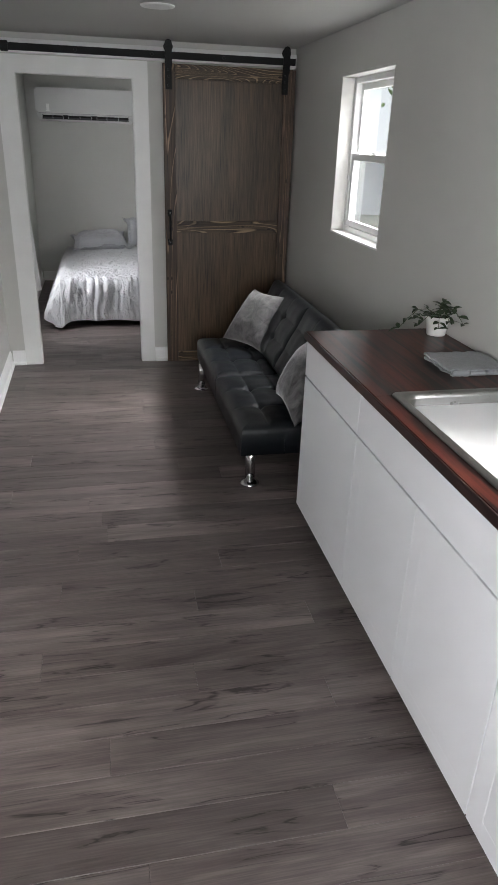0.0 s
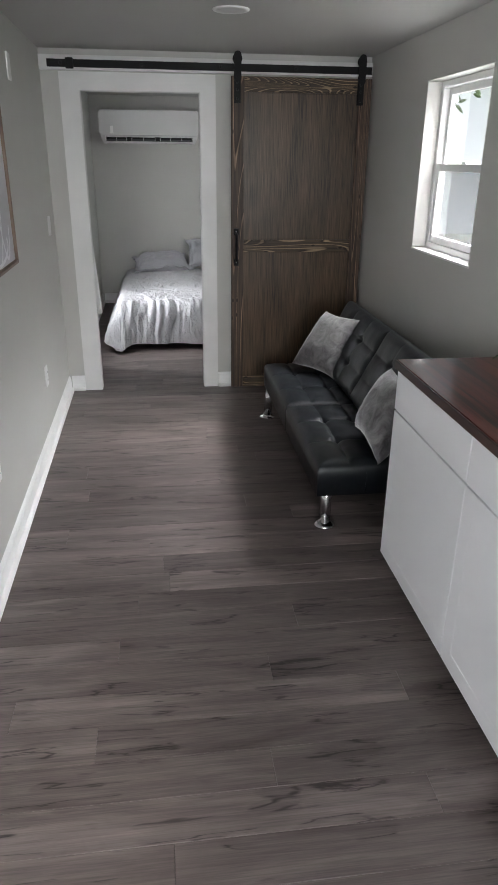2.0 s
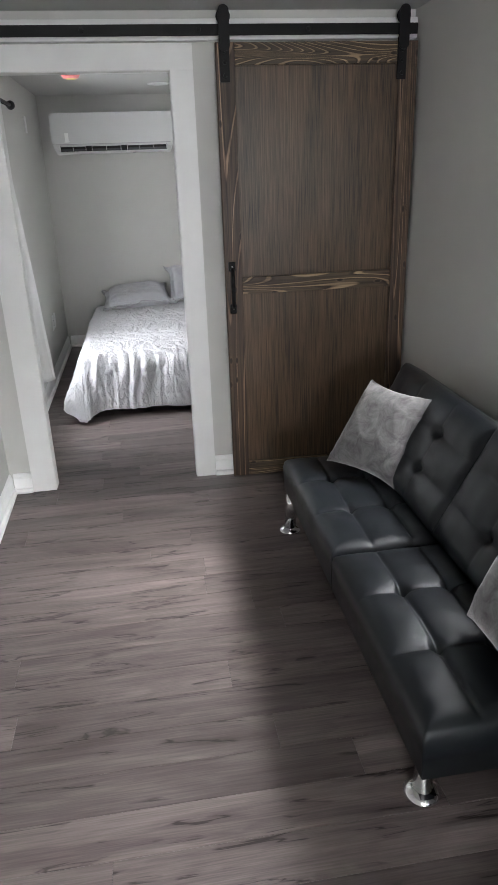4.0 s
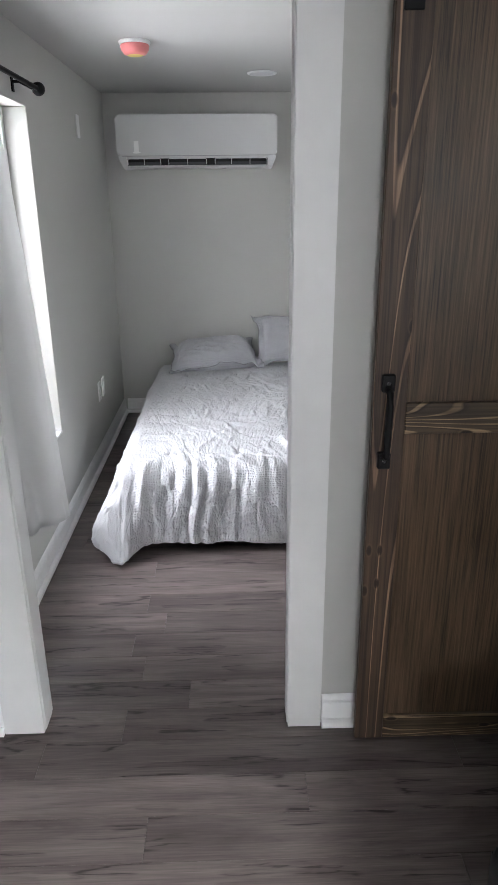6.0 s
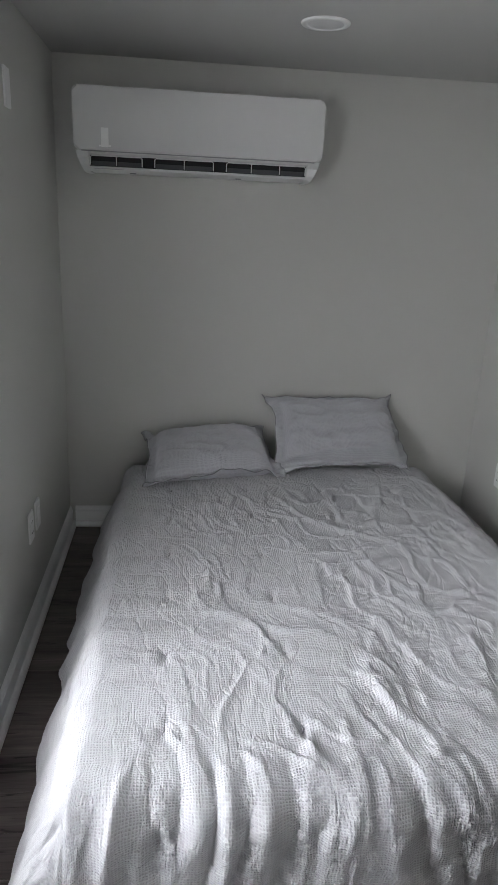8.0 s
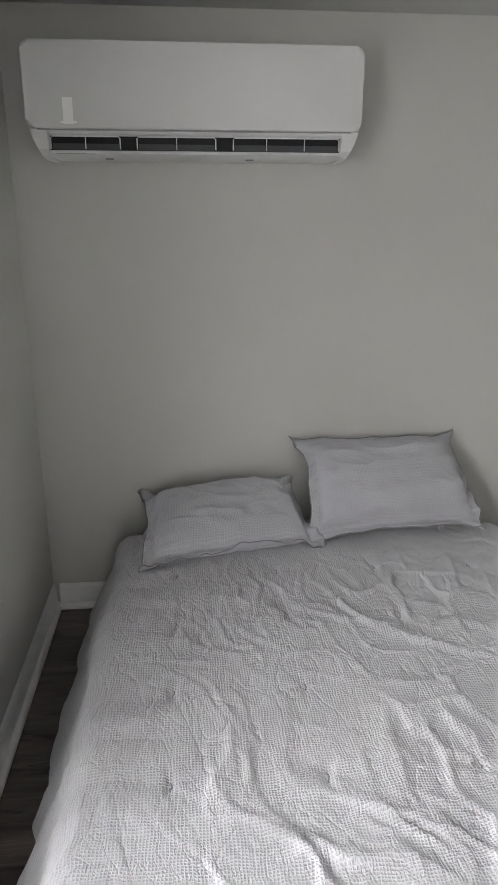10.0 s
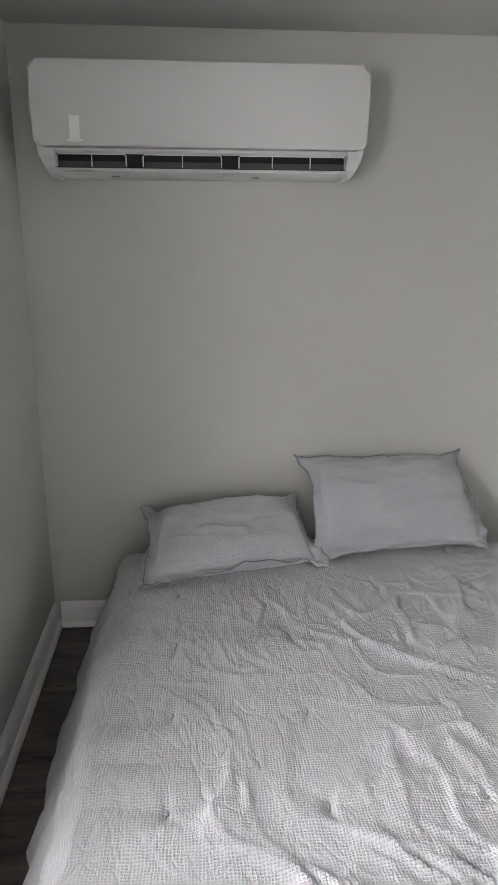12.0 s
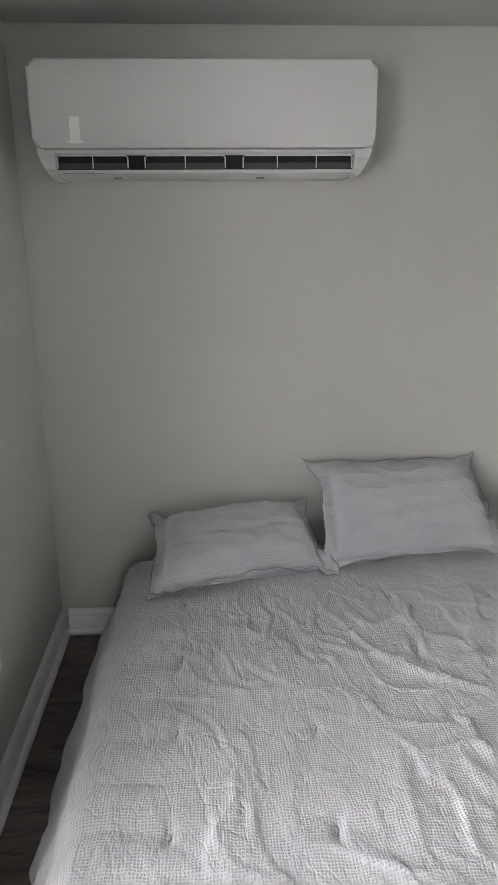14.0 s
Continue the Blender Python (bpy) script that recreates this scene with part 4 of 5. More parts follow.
wall_plate(2.71, 0.44, 1, "outlet", "white duplex outlet low on the long wall")
wall_plate(4.05, 0.404, 1, "outlet", "white duplex outlet low near the doorway")
wall_plate(4.752, 1.165, 1, "switch", "white rocker switch beside the bedroom doorway")
wall_plate(3.95, 1.953, 1, "blank", "white blank cover plate high on the wall")
wall_plate(7.42, 1.9, 1, "blank", "white cover plate high in the bedroom corner")
wall_plate(7.375, 0.415, 1, "outlet", "white duplex outlet beside the bed")
wall_plate(7.495, 0.415, 1, "switch", "white rocker plate next to the bedside outlet")
wall_plate(7.9, 0.425, -1, "outlet", "white duplex outlet on the wall beside the bed")


def ceiling_light(x, y, label):
    t = thing("ceiling_light", (x, y, CEILING), label, "ceiling light", "round ceiling lights")
    flip = pose(x, y, CEILING - 0.0005, 180)
    part("trim_ring", lathe([(0.082, 0), (0.082, 0.003), (0.079, 0.006), (0.066, 0.0075), (0.062, 0.006), (0.062, 0)], flip, 48), PLASTIC, t, "white rim", True)
    part("diffuser", lathe([(0.0615, 0.0055), (0.04, 0.0065), (0, 0.007)], flip, 48), LENS, t, "white diffuser, switched off", True)


ceiling_light(1.04, 3.69, "round white flush ceiling light, switched off")
ceiling_light(1.015, 7.53, "round white flush ceiling light above the bed")

alarm = thing("smoke_alarm", (0.425, 6.71, CEILING), "round smoke alarm under a red plastic dust cover", "smoke alarm")
flip = pose(0.425, 6.71, CEILING - 0.0005, 180)
part("base", lathe([(0, 0), (0.068, 0), (0.069, 0.006), (0.066, 0.013), (0, 0.013)], flip, 40), PLASTIC, alarm)
part("dust_cover", lathe([(0.060, 0.0125), (0.063, 0.018), (0.060, 0.034), (0.052, 0.045), (0.048, 0.05), (0.03, 0.054), (0, 0.055)], flip, 40), RED, alarm, "red plastic dust cover", True)
part("label", lathe([(0.034, 0.0545), (0.03, 0.056), (0, 0.0565)], flip, 24), YELLOW, alarm, "yellow label")

# framed abstract print on the long wall
art = thing("framed_print", (0, 3.078, 1.49), "framed pale abstract line print in a thin brown wood frame", "picture")
AY0, AY1, AZ0, AZ1 = 2.70, 3.455, 1.12, 1.877
for y0, y1, z0, z1 in ((AY0, AY0 + 0.012, AZ0, AZ1), (AY1 - 0.012, AY1, AZ0, AZ1), (AY0 + 0.0122, AY1 - 0.0122, AZ0, AZ0 + 0.012), (AY0 + 0.0122, AY1 - 0.0122, AZ1 - 0.012, AZ1)):
    part("frame_bar", box(0.001, 0.038, y0, y1, z0, z1, 0.001), OAK, art)
canvas = part("canvas", box(0.004, 0.026, AY0 + 0.016, AY1 - 0.016, AZ0 + 0.016, AZ1 - 0.016, 0.002), PRINT, art, "pale lilac-grey print")


def ribbon(points, wide, x):
    """A flat painted line in the plane of the west wall."""
    made = bmesh.new()
    pts = [Vector((0, *p)) for p in points]
    pairs = []
    for i, p in enumerate(pts):
        d = (pts[min(i + 1, len(pts) - 1)] - pts[max(i - 1, 0)]).normalized()
        s = Vector((0, -d.z, d.y)) * wide / 2
        pairs.append((made.verts.new((x, *(p + s)[1:])), made.verts.new((x, *(p - s)[1:]))))
    for a, b in zip(pairs, pairs[1:]):
        made.faces.new((a[0], a[1], b[1], b[0]))
    return made


def loop_line(cy, cz, ry, rz, a0, a1, lean=0.0):
    return [(cy - 0.115 + ry * math.cos(radians(a)) + lean * math.sin(radians(a)), cz + rz * math.sin(radians(a))) for a in np.linspace(a0, a1, 40)]


for k, (cy, cz, ry, rz, a0, a1, lean) in enumerate((
        (3.28, 1.6, 0.13, 0.2, -40, 200, 0.02), (3.3, 1.57, 0.09, 0.22, -60, 230, 0.0), (3.0, 1.62, 0.12, 0.1, 20, 300, 0.03),
        (3.12, 1.33, 0.1, 0.19, -30, 215, 0.0), (3.27, 1.32, 0.07, 0.17, -90, 240, 0.02), (3.38, 1.42, 0.09, 0.26, 40, 330, -0.03),
        (3.06, 1.54, 0.26, 0.06, 180, 340, 0.0), (3.2, 1.22, 0.22, 0.07, 160, 380, 0.0))):
    part("line", ribbon(loop_line(cy, cz, ry, rz, a0, a1, lean), 0.016, 0.0264 + 0.0003 * k), PRINTLINE, canvas, "white brush line")

art.location.x = west(3.078)
art.rotation_euler.z = -math.atan(SLANT)

# ---- bedroom: floral print ----
FY0, FY1, FZ0, FZ1 = 7.25, 7.725, 1.017, 1.9
flor = thing("floral_print", (WIDE - 0.01, 7.49, 1.46), "black wall print with cream blossom sprays", "picture")
part("canvas", box(WIDE - 0.022, WIDE - 0.001, FY0, FY1, FZ0, FZ1, 0.002), INK, flor, "black print with a thin light edge")
for y0, y1, z0, z1 in ((FY0 + 0.01, FY1 - 0.01, FZ0 + 0.01, FZ0 + 0.014), (FY0 + 0.01, FY1 - 0.01, FZ1 - 0.014, FZ1 - 0.01), (FY1 - 0.014, FY1 - 0.01, FZ0 + 0.0142, FZ1 - 0.0142), (FY0 + 0.01, FY0 + 0.014, FZ0 + 0.0142, FZ1 - 0.0142)):
    part("border_line", box(WIDE - 0.0226, WIDE - 0.0219, y0, y1, z0, z1), PETAL, flor)
rng = random.Random(11)
for k in range(34):
    t = k / 33
    y = FY1 - 0.035 - abs(0.1 * math.sin(t * 5)) - rng.uniform(0, 0.2)
    z = FZ0 + 0.05 + t * (0.42 if k % 3 else 0.75) + rng.uniform(-0.03, 0.03)
    size = rng.uniform(0.024, 0.034)
    made = bmesh.new()
    turn = rng.uniform(0, 6)
    for q in range(5):
        c = (size * 0.75 * math.cos(turn + q * 1.2566), size * 0.75 * math.sin(turn + q * 1.2566))
        f = [made.verts.new((WIDE - 0.0224 - 0.0001 * q, y + c[0] + size * 0.52 * math.cos(w * 0.698), z + c[1] + size * 0.52 * math.sin(w * 0.698))) for w in range(9)]
        made.faces.new(f)
    part("blossom", made, PETAL, flor)

# ---- bedroom: air conditioner ----
AX0, AX1, AYF, AZB, AZT = 0.111, 1.135, 8.04, 1.703, 2.02
ac = thing("air_conditioner", ((AX0 + AX1) / 2, BACK, AZB), "white wall-mounted split air conditioner above the bed", "air conditioner")
prof = [(BACK - 0.001, AZT - 0.004), (AYF + 0.05, AZT - 0.002), (AYF + 0.02, AZT - 0.015), (AYF + 0.014, 1.8), (AYF + 0.018, 1.772), (AYF + 0.045, 1.762), (AYF + 0.062, 1.726), (AYF + 0.032, 1.722), (AYF + 0.04, 1.714), (AYF + 0.075, 1.708), (BACK - 0.001, 1.708)]
m = Matrix(((0, 0, 1, AX0 + 0.02), (1, 0, 0, 0), (0, 1, 0, 0), (0, 0, 0, 1)))
part("body", outline(prof, AX1 - AX0 - 0.1, m @ pose(0, 0, 0.03)), ACSHELL, ac)
part("front_panel", outline(rounded(AX1 - AX0, AZT - 1.784, 0.022, 6), 0.03, pose((AX0 + AX1) / 2, AYF + 0.028, (AZT + 1.784) / 2, 90), bevel=0.011), ACSHELL, ac, "glossy white front panel")
for x0, x1 in ((AX0 + 0.006, AX0 + 0.058), (AX1 - 0.058, AX1 - 0.006)):
    end = [(AYF + 0.006, 1.781), (AYF + 0.01, 1.755), (AYF + 0.03, 1.728), (AYF + 0.06, 1.711), (AYF + 0.1, 1.703), (BACK - 0.003, 1.703), (BACK - 0.003, 1.781)]
    cap = outline(end, x1 - x0, Matrix(((0, 0, 1, x0), (1, 0, 0, 0), (0, 1, 0, 0), (0, 0, 0, 1))), bevel=0.004)
    for v in cap.verts:
        low_part = max(0.0, 1.776 - v.co.z)
        if abs(v.co.x - (AX0 + AX1) / 2) > 0.47:
            v.co.x += math.copysign(0.35 * low_part, (AX0 + AX1) / 2 - v.co.x)
    part("end_cap", cap, ACSHELL, ac)
part("outlet_recess", box(AX0 + 0.06, AX1 - 0.06, AYF + 0.034, AYF + 0.06, 1.725, 1.778), DARKPLASTIC, ac, "dark air outlet")
part("chrome_line", box(AX0 + 0.03, AX1 - 0.03, AYF + 0.003, AYF + 0.012, 1.7785, 1.7825, 0.001), GREYPLASTIC, ac, "thin grey line under the panel")
part("lower_lip", box(AX0 + 0.06, AX1 - 0.06, AYF + 0.022, AYF + 0.06, 1.714, 1.7245, 0.004, 2), ACSHELL, ac)
for x0, x1 in ((0.175, 0.385), (0.437, 0.68), (0.735, 1.07)):
    part("vane", box(x0 + 0.004, x1 - 0.004, AYF + 0.026, AYF + 0.03, 1.7265, 1.744, 0.001), VANE, ac, "grey louvre vane")
    loop = part("guard", tube([(x0, AYF + 0.021, 1.728), (x0, AYF + 0.019, 1.758), (x0 + 0.006, AYF + 0.019, 1.764), (x1 - 0.006, AYF + 0.019, 1.764), (x1, AYF + 0.019, 1.758), (x1, AYF + 0.021, 1.728)], 0.0022, 6), PLASTIC, ac, "pale guard frame")
    for c in ((x0 + x1) / 2,) if x1 - x0 < 0.3 else (x0 + 0.105, x0 + 0.225):
        part("guard_bar", tube([(c, AYF + 0.02, 1.728), (c, AYF + 0.019, 1.763)], 0.0018, 6), PLASTIC, loop)
part("film_strip", box(0.222, 0.252, AYF - 0.0035, AYF - 0.0026, 1.795, 1.868), SILVER, ac, "strip of clear shiny film")
part("badge", box(0.213, 0.262, AYF - 0.0042, AYF - 0.0034, 1.797, 1.803), SILVER, ac, "small silver badge")
for x, w in ((0.22, 0.12), (0.25, 0.06)):
    part("fine_print", box(x - 0.03, x - 0.03 + w, AYF + 0.0155, AYF + 0.03, 1.7175 - w * 0.03, 1.7185 - w * 0.03), GREYPLASTIC, ac)
for x in (0.33, 0.78):
    part("clip", box(x, x + 0.025, AYF + 0.09, AYF + 0.1, 1.7035, 1.7079, 0.001), GREYPLASTIC, ac)

# ---- bedroom: bed ----
MX0, MX1, MY0, MY1 = 0.37, 1.70, 6.17, 8.23
bed = thing("bed", ((MX0 + MX1) / 2, (MY0 + MY1) / 2, 0), "low full-size bed with a white sheeted mattress", "bed")
part("mattress", box(MX0 + 0.01, MX1 - 0.01, MY0 + 0.02, MY1, 0.17, 0.385, 0.045, 4), SHEET, bed, "mattress in a white sheet", True)
part("base", box(MX0 + 0.03, MX1 - 0.03, MY0 + 0.05, MY1 - 0.01, 0.06, 0.168, 0.006), DARKPLASTIC, bed, "dark low bed base")
for x in (MX0 + 0.1, MX1 - 0.14):
    for y in (MY0 + 0.12, MY1 - 0.12):
        part("leg", box(x, x + 0.04, y, y + 0.04, 0.001, 0.059, 0.003), DARKPLASTIC, bed)

CTZ, BEND = 0.41, 0.085
HL, HR, HF = 0.37, 0.36, 0.425
STEP = 0.0062
cu0, cu1, cv0, cv1 = MX0 - HL, MX1 + HR, MY0 - HF, 8.06
nu, nv = int((cu1 - cu0) / STEP) + 1, int((cv1 - cv0) / STEP) + 1


def crease(x, y, seed, gentle=0.16, steep=0.022):
    """A fold that rises gently and drops at once where the field passes nought, in patches."""
    f = rnoise(x, y, seed)
    return math.exp(-f / gentle) if f > 0 else math.exp(f / steep)


def wrinkles(s, t):
    """The height of folds and creases at the cloth's own place."""
    w = 0.09 * rnoise(s * 3, t * 3, 5) + 0.035 * rnoise(s * 8, t * 8, 6)
    a, b = (s * 0.90 + t * 0.43) + w, (-s * 0.43 + t * 0.90) + w
    body = 0.25 + 0.75 * smooth_step(8.05, 7.5, t) * smooth_step(0.36, 0.75, s)
    foot = smooth_step(7.2, 6.4, t)
    h = 0.012 * crease(a * 3.1, b * 0.8, 1.0, 0.1, 0.015) * smooth_step(-0.25, 0.2, rnoise(a * 1.6, b * 1.3, 31)) * body
    h += 0.011 * crease(a * 5.6 + 3, b * 1.7, 2.0, 0.12, 0.025) * smooth_step(-0.25, 0.2, rnoise(a * 2.2, b * 2.2, 32)) * body
    h += 0.012 * crease(a * 9 + 1, b * 3.4, 2.5, 0.15, 0.035) * smooth_step(-0.25, 0.2, rnoise(a * 3, b * 3, 33)) * body
    h += 0.010 * crease(a * 15 + 7, b * 6.5, 12.5, 0.18, 0.05) * smooth_step(-0.2, 0.2, rnoise(a * 4, b * 4, 36)) * body
    h += 0.010 * crease(s * 12 + w * 5, t * 3.2, 3.5, 0.2, 0.05) * foot * smooth_step(-0.2, 0.2, rnoise(s * 3, t * 3, 34))
    h += 0.007 * crease(s * 2.4 + t * 1.5, t * 8.5 + w * 6, 3.0, 0.22, 0.05) * smooth_step(-0.15, 0.3, rnoise(s * 2.5, t * 2.5, 35))
    h += 0.006 * crease(a * 23 + 2, b * 11, 14.5, 0.2, 0.08) * smooth_step(-0.2, 0.2, rnoise(a * 5, b * 5, 37)) * body
    h += 0.004 * rnoise(s * 16 + w * 8, t * 10, 4.0) * body
    h += 0.006 * rnoise(s * 2.6, t * 2.6, 7) + 0.0025 * rnoise(s * 11, t * 11, 8)
    side = smooth_step(0.66, 0.42, s)
    row = abs(math.sin(math.pi * (t / 0.135) + 1.2 * rnoise(s * 2, t * 2, 3)))
    h += side * 0.008 * (row ** 0.6 - 0.7)
    gs, gt = (s - 0.52) / 0.33, (t - 6.3) / 0.29
    ds, dt = (gs - round(gs)) * 0.33, (gt - round(gt)) * 0.29
    h -= 0.013 * math.exp(-((ds / 0.012) ** 2 + (dt / 0.03) ** 2))
    r = math.hypot(ds, dt)
    h -= 0.004 * math.exp(-((r / 0.07) ** 2)) * max(0.0, math.cos(5 * math.atan2(dt, ds) + 3 * round(gs) + 2 * round(gt)))
    return h


def drape(i, j):
    s, t = cu0 + (cu1 - cu0) * i / (nu - 1), cv0 + (cv1 - cv0) * j / (nv - 1)
    ox = s - MX1 if s > MX1 else s - MX0 if s < MX0 else 0.0
    oy = t - MY0 if t < MY0 else 0.0
    de = math.hypot(ox, oy)
    if ox and oy:
        wide, gone = (HL if ox < 0 else HR), (abs(ox) / de, abs(oy) / de)
        hem = wide * HF / math.hypot(HF * gone[0], wide * gone[1])
        if ox < 0:
            hem *= 1 + 0.2 * math.exp(-(((math.degrees(math.atan2(gone[1], gone[0])) - 80) / 13) ** 2))
        de *= min(1.0, hem / min(wide / gone[0], HF / gone[1]))
    if oy:
        de *= 1 - 0.07 * (0.6 + rnoise(s * 3.4, 7.0, 3.0)) * (1 - smooth_step(0.0, 0.1, abs(ox)))
    bx, by = min(max(s, MX0), MX1), max(t, MY0)
    h = wrinkles(s, t)
    quarter = BEND * math.pi / 2
    span = math.hypot(ox, oy)
    wx, wy = (ox / span, oy / span) if span else (0.0, 0.0)
    corner = min(abs(wx), abs(wy)) * 2
    angle = math.degrees(math.atan2(abs(wy), abs(wx))) if de else 0.0
    if oy and not ox:
        angle = 90 + 160 * min(bx - MX0, MX1 - bx)
    left = s < (MX0 + MX1) / 2
    flare = (0.5 + 0.08 * rnoise(t * 3.0, 2.0, 19) if left else 0.2) * max(0.0, math.cos(radians(min(90, angle)))) ** 2
    if left:
        flare += 0.5 * math.exp(-(((angle - 86) / (34 if angle < 86 else 8)) ** 2)) * smooth_step(0.1, 0.34, de)
    else:
        flare += 0.3 * math.exp(-(((angle - 93) / 20) ** 2)) * smooth_step(0.12, 0.36, de)
    pleat_zone = smooth_step(MY0 + 0.12, MY0 - 0.13, t)
    lean_s = s + 0.5 * (MY0 - t) * rnoise(s * 2.1, 1.0, 14)
    ph = lean_s / 0.14 + 1.9 * rnoise(lean_s * 4.4, 0.0, 9) + 0.6 * rnoise(s * 2.4, t * 2.6, 11)
    ph2 = lean_s / 0.058 + 2.0 * rnoise(lean_s * 5.2, 2.0, 12) + 0.8 * rnoise(s * 4, t * 4, 13)
    strong = 0.15 + 1.1 * smooth_step(-0.3, 0.35, rnoise(lean_s * 3.3, t * 1.2, 17))
    crest = 0.034 * strong * (abs(math.sin(math.pi * ph)) ** 0.8 - 0.6)
    crest += 0.012 * (1.2 - strong) * (abs(math.sin(math.pi * ph2)) ** 0.8 - 0.6)
    crest += 0.007 * crease(lean_s * 13, t * 2.2, 41, 0.2, 0.06)
    pleat = pleat_zone * (1 - 0.3 * smooth_step(0.3, 0.43, de)) * (1 - 0.6 * corner) * (1 - smooth_step(0.0, 0.12, abs(ox))) * crest
    side_zone = smooth_step(0.05, 0.2, abs(ox)) * smooth_step(MY0 + 0.15, MY0 + 0.5, t)
    pleat += 0.012 * side_zone * math.cos(2 * math.pi * (t / 0.3 + rnoise(t * 2, s, 4)))
    if de < quarter:
        a = de / BEND
        out, z = BEND * math.sin(a), CTZ - BEND * (1 - math.cos(a))
        nx, nz = math.sin(a), math.cos(a)
    else:
        d = de - quarter
        out, z = BEND + flare * d * (0.6 + d), CTZ - BEND - d * 0.985
        if left:
            out += 0.07 * math.exp(-(((angle - 42) / 30) ** 2)) * math.sin(math.pi * min(1.0, d / 0.34))
        nx, nz = 1.0, 0.1
    lift = h * (1 - 0.45 * smooth_step(0.15, 0.4, de))
    out += nx * (lift + pleat)
    z += nz * (lift + 0.8 * pleat)
    low = 0.018 + 0.01 * (1 + rnoise(s * 6, t * 6, 2)) + 0.012 * corner
    if z < low:
        out += (low - z) * 0.15
        z = low + 0.05 * (low - z)
    if de == 0:
        return bx, by, z
    return bx + wx * out, by + wy * out, z


made = sheet(nu, nv, drape, lambda a, b: (cu0 + (cu1 - cu0) * a / (nu - 1), cv0 + (cv1 - cv0) * b / (nv - 1)))
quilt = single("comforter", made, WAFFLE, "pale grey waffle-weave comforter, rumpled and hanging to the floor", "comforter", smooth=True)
for ga in range(4):
    for gb in range(6):
        ts, tt = 0.52 + 0.33 * ga, 6.3 + 0.29 * gb
        gi, gj = (ts - cu0) / (cu1 - cu0) * (nu - 1), (tt - cv0) / (cv1 - cv0) * (nv - 1)
        stitch = [Vector(drape(gi, gj + k * 1.4)) + Vector((0.003 * math.sin(k * 2.0 + ga), 0, 0.0035)) for k in (-1.5, -0.5, 0.5, 1.5)]
        part("tuft_stitch", tube(stitch, 0.002, 5), STITCH_SHADE, quilt)
solid = quilt.modifiers.new("thick", "SOLIDIFY")
solid.thickness, solid.offset = 0.012, -1.0

sham = single("bed_pillow", puffed(((0.395, 7.775, 0.43), (1.045, 7.90, 0.43), (0.40, 8.18, 0.535), (0.955, 8.205, 0.572)), 0.165, 0.05, 80, 1.7, 0.05, 0.011, 4.5),
       SHAM, "grey pillow in a flanged waffle sham, slumped on the bed", "pillow", smooth=True)
# dark tube round the rim draws the seam and the shade under the flange
part("edge_shade", tube(RIM, 0.0019, 5), STITCH_SHADE, sham, "dark grey line for the seam and the shade along the edge")
sham = single("bed_pillow", puffed(((0.995, 7.915, 0.44), (1.68, 7.975, 0.435), (0.995, 8.205, 0.735), (1.60, 8.215, 0.728)), 0.18, 0.05, 80, 4.4, 0.055, 0.010, 4.5),
       SHAM, "grey pillow in a flanged waffle sham, propped against the wall", "pillow", smooth=True)
part("edge_shade", tube(RIM, 0.0019, 5), STITCH_SHADE, sham, "dark grey line for the seam and the shade along the edge")

# ---- bedroom: curtain on its rod ----
rod = thing("curtain_rod", (0.06, 5.8, 1.94), "black steel curtain rod with ball finials", "curtain rod")
part("bar", tube([(0.078, 5.2, 1.94), (0.078, 6.33, 1.94)], 0.009, 12), BLACK, rod, "", True)
for y in (5.19, 6.34):
    part("finial", lathe([(0.009, -0.012), (0.016, -0.006), (0.024, 0.006), (0.026, 0.018), (0.022, 0.032), (0.01, 0.04), (0, 0.041)], pose(0.078, y, 1.94, -90 if y > 6 else 90), 20), BLACK, rod, "", True)
for y in (5.3, 6.27):
    part("bracket", tube([(0.001, y, 1.955), (0.03, y, 1.955), (0.078, y, 1.93)], 0.006, 8), BLACK, rod)
    part("bracket_plate", box(0.0005, 0.005, y - 0.014, y + 0.014, 1.92, 1.985, 0.001), BLACK, rod)


def hang(i, j):
    t, v = i / 89, j / 49
    y0, y1 = 5.2 + 0.24 * v, 5.67 - 0.06 * v
    y = y0 + (y1 - y0) * t
    fold = 0.6 * math.sin(2 * math.pi * (t * 1.7 + 0.3 * rnoise(t * 3, v * 2, 1))) + 0.25 * rnoise(t * 7, v * 1.5, 4)
    x = 0.1 + v ** 0.85 * (0.132 * t - 0.008) + (0.012 + 0.006 * v) * fold * (1 - 0.6 * smooth_step(0.8, 1.0, t))
    return x, y + 0.006 * math.cos(2 * math.pi * t * 2.6) * v, 1.955 - (1.955 - 0.437 + 0.002 * fold) * v


drape_ob = single("curtain", sheet(90, 50, hang), CURTAIN, "long white cloth curtain hanging beside the bedroom window", "curtain", smooth=True)
solid = drape_ob.modifiers.new("thick", "SOLIDIFY")
solid.thickness = 0.002

# ---- outside the window ----
made = bmesh.new()
bmesh.ops.create_circle(made, cap_ends=True, segments=48, radius=400)
made.transform(Matrix.Translation((0, 0, -0.55)))
structure("ground", made, GRASS, "short green lawn round the house", "ground")
structure("pavement", box(2.6, 5.6, -6, 26, -0.6, -0.53, 0.01), CONCRETE, "pale concrete drive beside the lawn", "pavement")

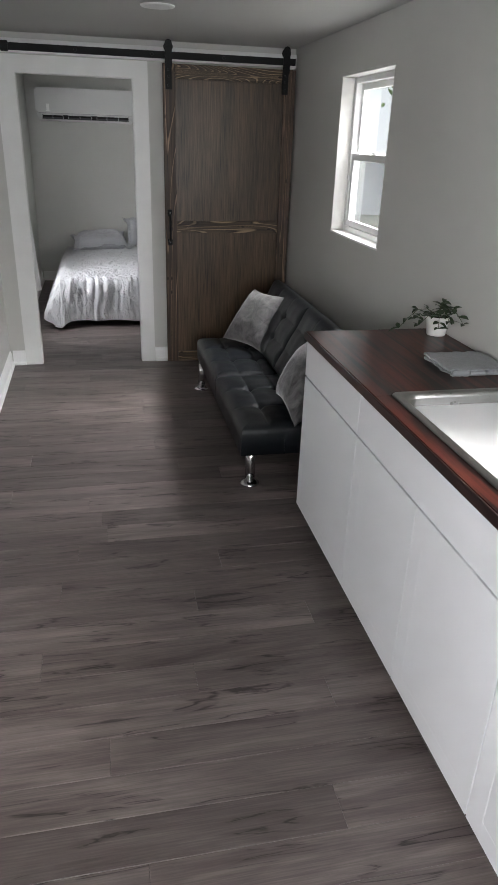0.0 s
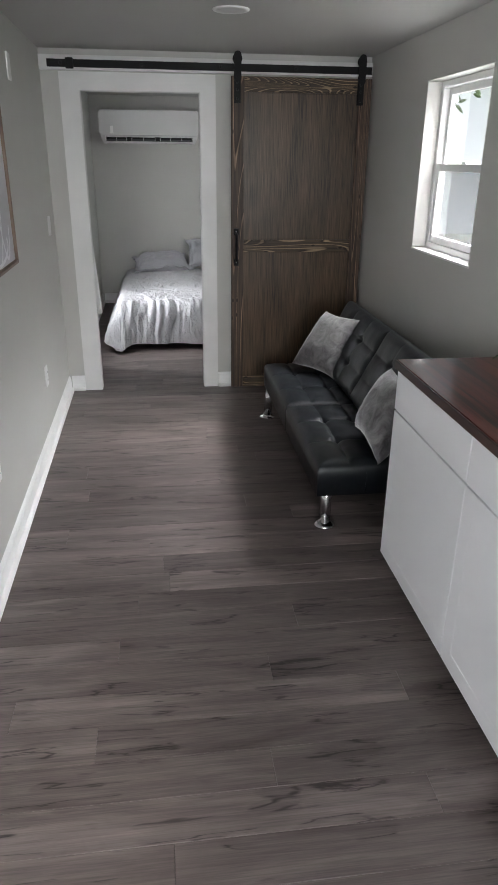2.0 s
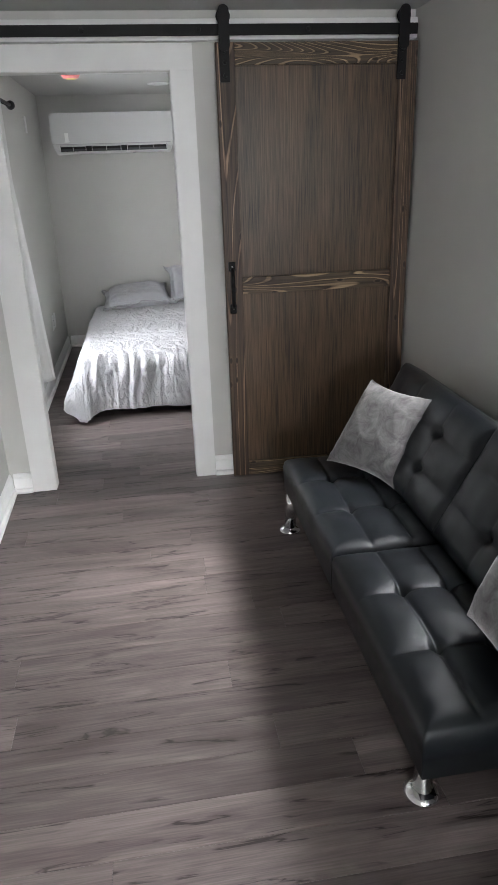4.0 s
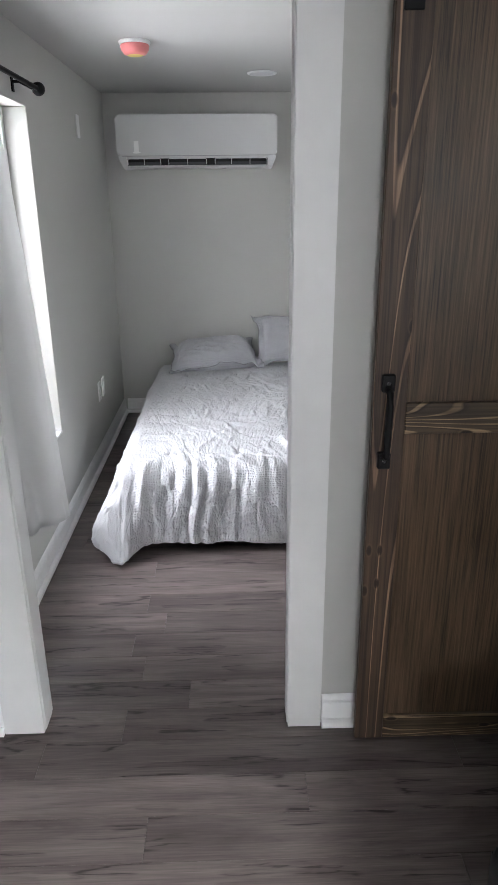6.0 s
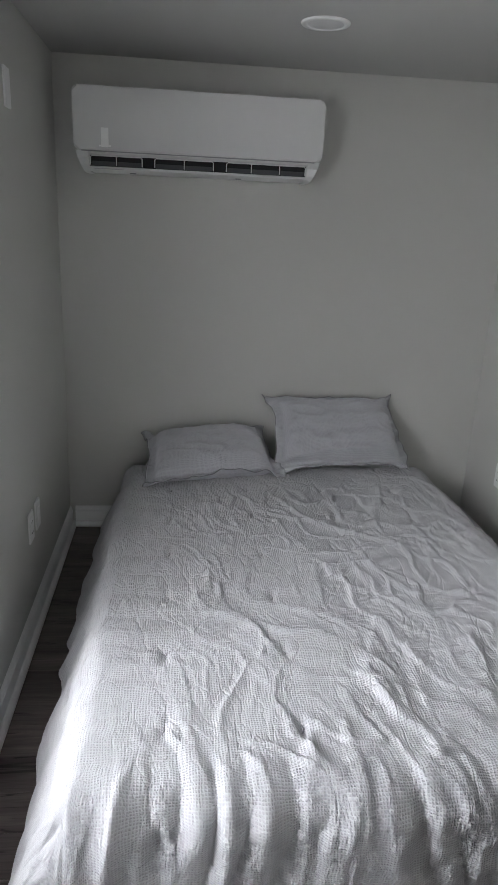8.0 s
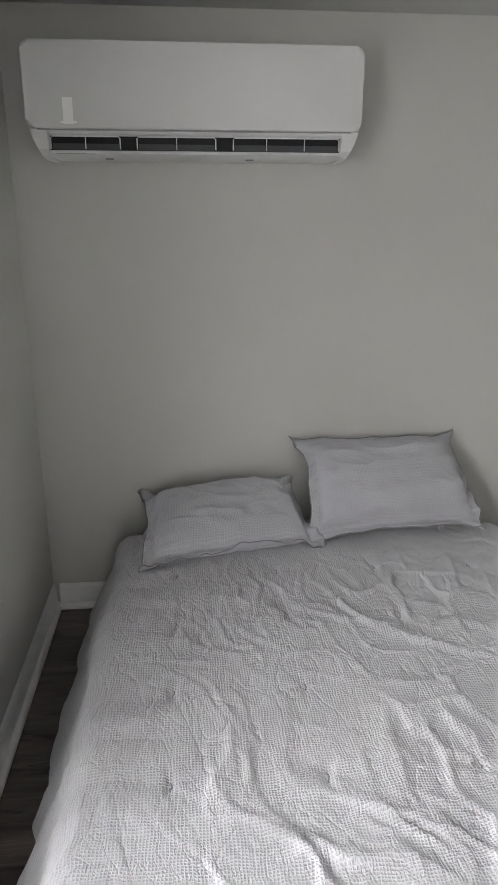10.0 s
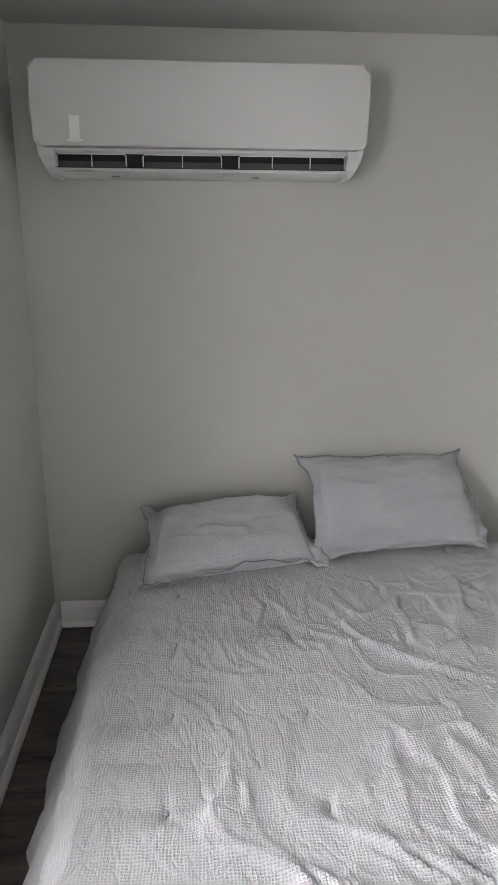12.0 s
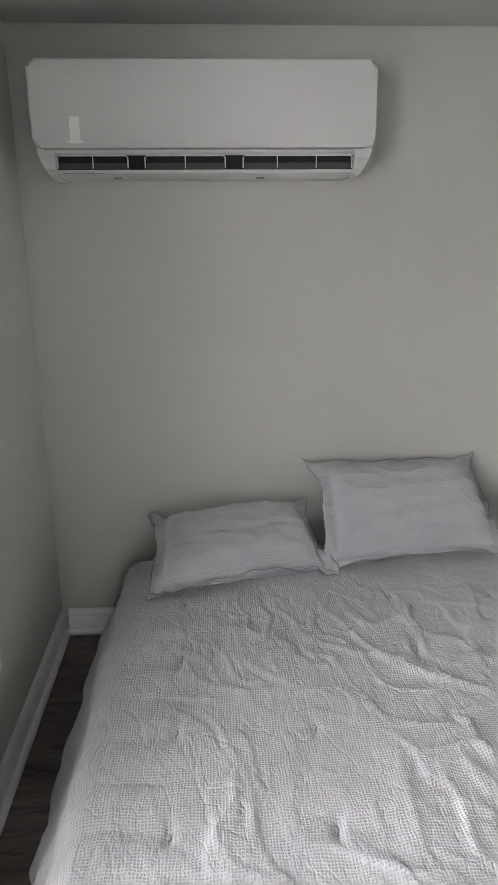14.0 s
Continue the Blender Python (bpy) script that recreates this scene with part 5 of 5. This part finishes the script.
house = thing("neighbour_house", (7.0, 22, -0.55), "pale grey sided neighbouring house with a grey gable roof", "house")
m = pose(7.0, 22, -0.55, 0, 0, -12)
gable = [(-4.8, 0), (4.8, 0), (4.8, 4.0), (0, 6.1), (-4.8, 4.0)]
part("wall", outline(gable, 9.0, m @ pose(0, 9.0, 0, 90)), SIDING, house)
for s in (-1, 1):
    made = box(-0.06, 5.65, -0.4, 9.4, 0, 0.14)
    made.transform(m @ pose(0, 0, 6.12) @ (pose(0, 0, 0, 0, 23.6, 0) if s > 0 else pose(0, 9, 0, 0, 23.6, 180)))
    part("roof", made, ROOF, house)
for x in (-1.6, 1.5):
    w = part("window", box(-0.5, 0.5, -0.06, 0.04, 0, 1.3, 0.01), TRIM, house)
    w.data.transform(Matrix.Translation(-place_of(w)).inverted() @ Matrix.Identity(4))
    w.data.transform(m @ pose(x, 0, 1.0))
    w.data.transform(Matrix.Translation(-place_of(w)))


def tree(x, y, high, seed):
    rng = random.Random(seed)
    t = thing("tree", (x, y, -0.55), "tall tree with thin bare limbs and sparse leaves", "tree", "trees outside")
    trunk = tube([(x + 0.1 * math.sin(k), y + 0.08 * math.cos(k * 1.3), -0.6 + high * 0.62 * k / 6) for k in range(7)], 0.2, 10, taper=0.45)
    crown = bmesh.new()
    for b in range(16):
        a, z0 = rng.uniform(0, 6.28), high * rng.uniform(0.3, 0.6)
        ln = high * rng.uniform(0.2, 0.36)
        pts = [(x + math.cos(a) * ln * q + 0.1 * rng.uniform(-1, 1), y + math.sin(a) * ln * q + 0.1 * rng.uniform(-1, 1), z0 - 0.5 + ln * 0.9 * q ** 0.8) for q in (0, 0.35, 0.7, 1.0)]
        tube(pts, 0.06, 6, bm=trunk, taper=0.25)
        for c in range(110):
            p = Vector(pts[rng.choice((1, 2, 2, 3, 3))]) + Vector([rng.gauss(0, 0.42) for _ in range(3)])
            d = Vector([rng.uniform(-1, 1) for _ in range(3)]).normalized()
            leaf_mesh(crown, p, d, rng.uniform(0.1, 0.2), rng.uniform(0.03, 0.055), 0.2, rng.uniform(-2, 2))
    part("trunk", trunk, BARK, t, "", True)
    part("crown", crown, FOLIAGE, t)


tree(5.3, 13.2, 8.5, 3)
tree(14.0, 17.0, 9.5, 8)

# ---- floor planks, last ----
floor = thing("floor", (1.0, 3.3, 0), "grey-brown wood-look vinyl plank floor", "floor", kind="structure")
part("underlay", box(-0.28, WIDE + 0.14, REAR - 0.14, BACK + 0.14, -0.12, -0.0035), GROUT, floor)
PITCH, Y0, LONG = 0.132, 1.264, 1.22
KNOWN = {-1: 0.355, 0: 0.665, 2: 0.945, 6: 0.494, 10: 0.65, 29: 0.665, 28: 0.47}
rng = random.Random(21)
for row in range(-24, 55):
    y0, y1 = Y0 + row * PITCH, Y0 + (row + 1) * PITCH
    y0, y1 = max(y0, REAR - 0.14), min(y1, BACK - 0.001)
    cut = KNOWN.get(row, rng.uniform(0, LONG))
    if y1 - y0 < 0.02:
        continue
    x = cut - LONG * (1 + math.ceil(cut / LONG))
    while x < WIDE:
        x0, x1 = max(x, west(y0) - 0.002), min(x + LONG, WIDE - 0.001)
        if x1 - x0 > 0.02:
            made = box(x0 + 0.0004, x1 - 0.0004, y0 + 0.0004, y1 - 0.0004, -0.0034, 0.0, 0.0009)
            part("plank", made, PLANK, floor)
        x += LONG
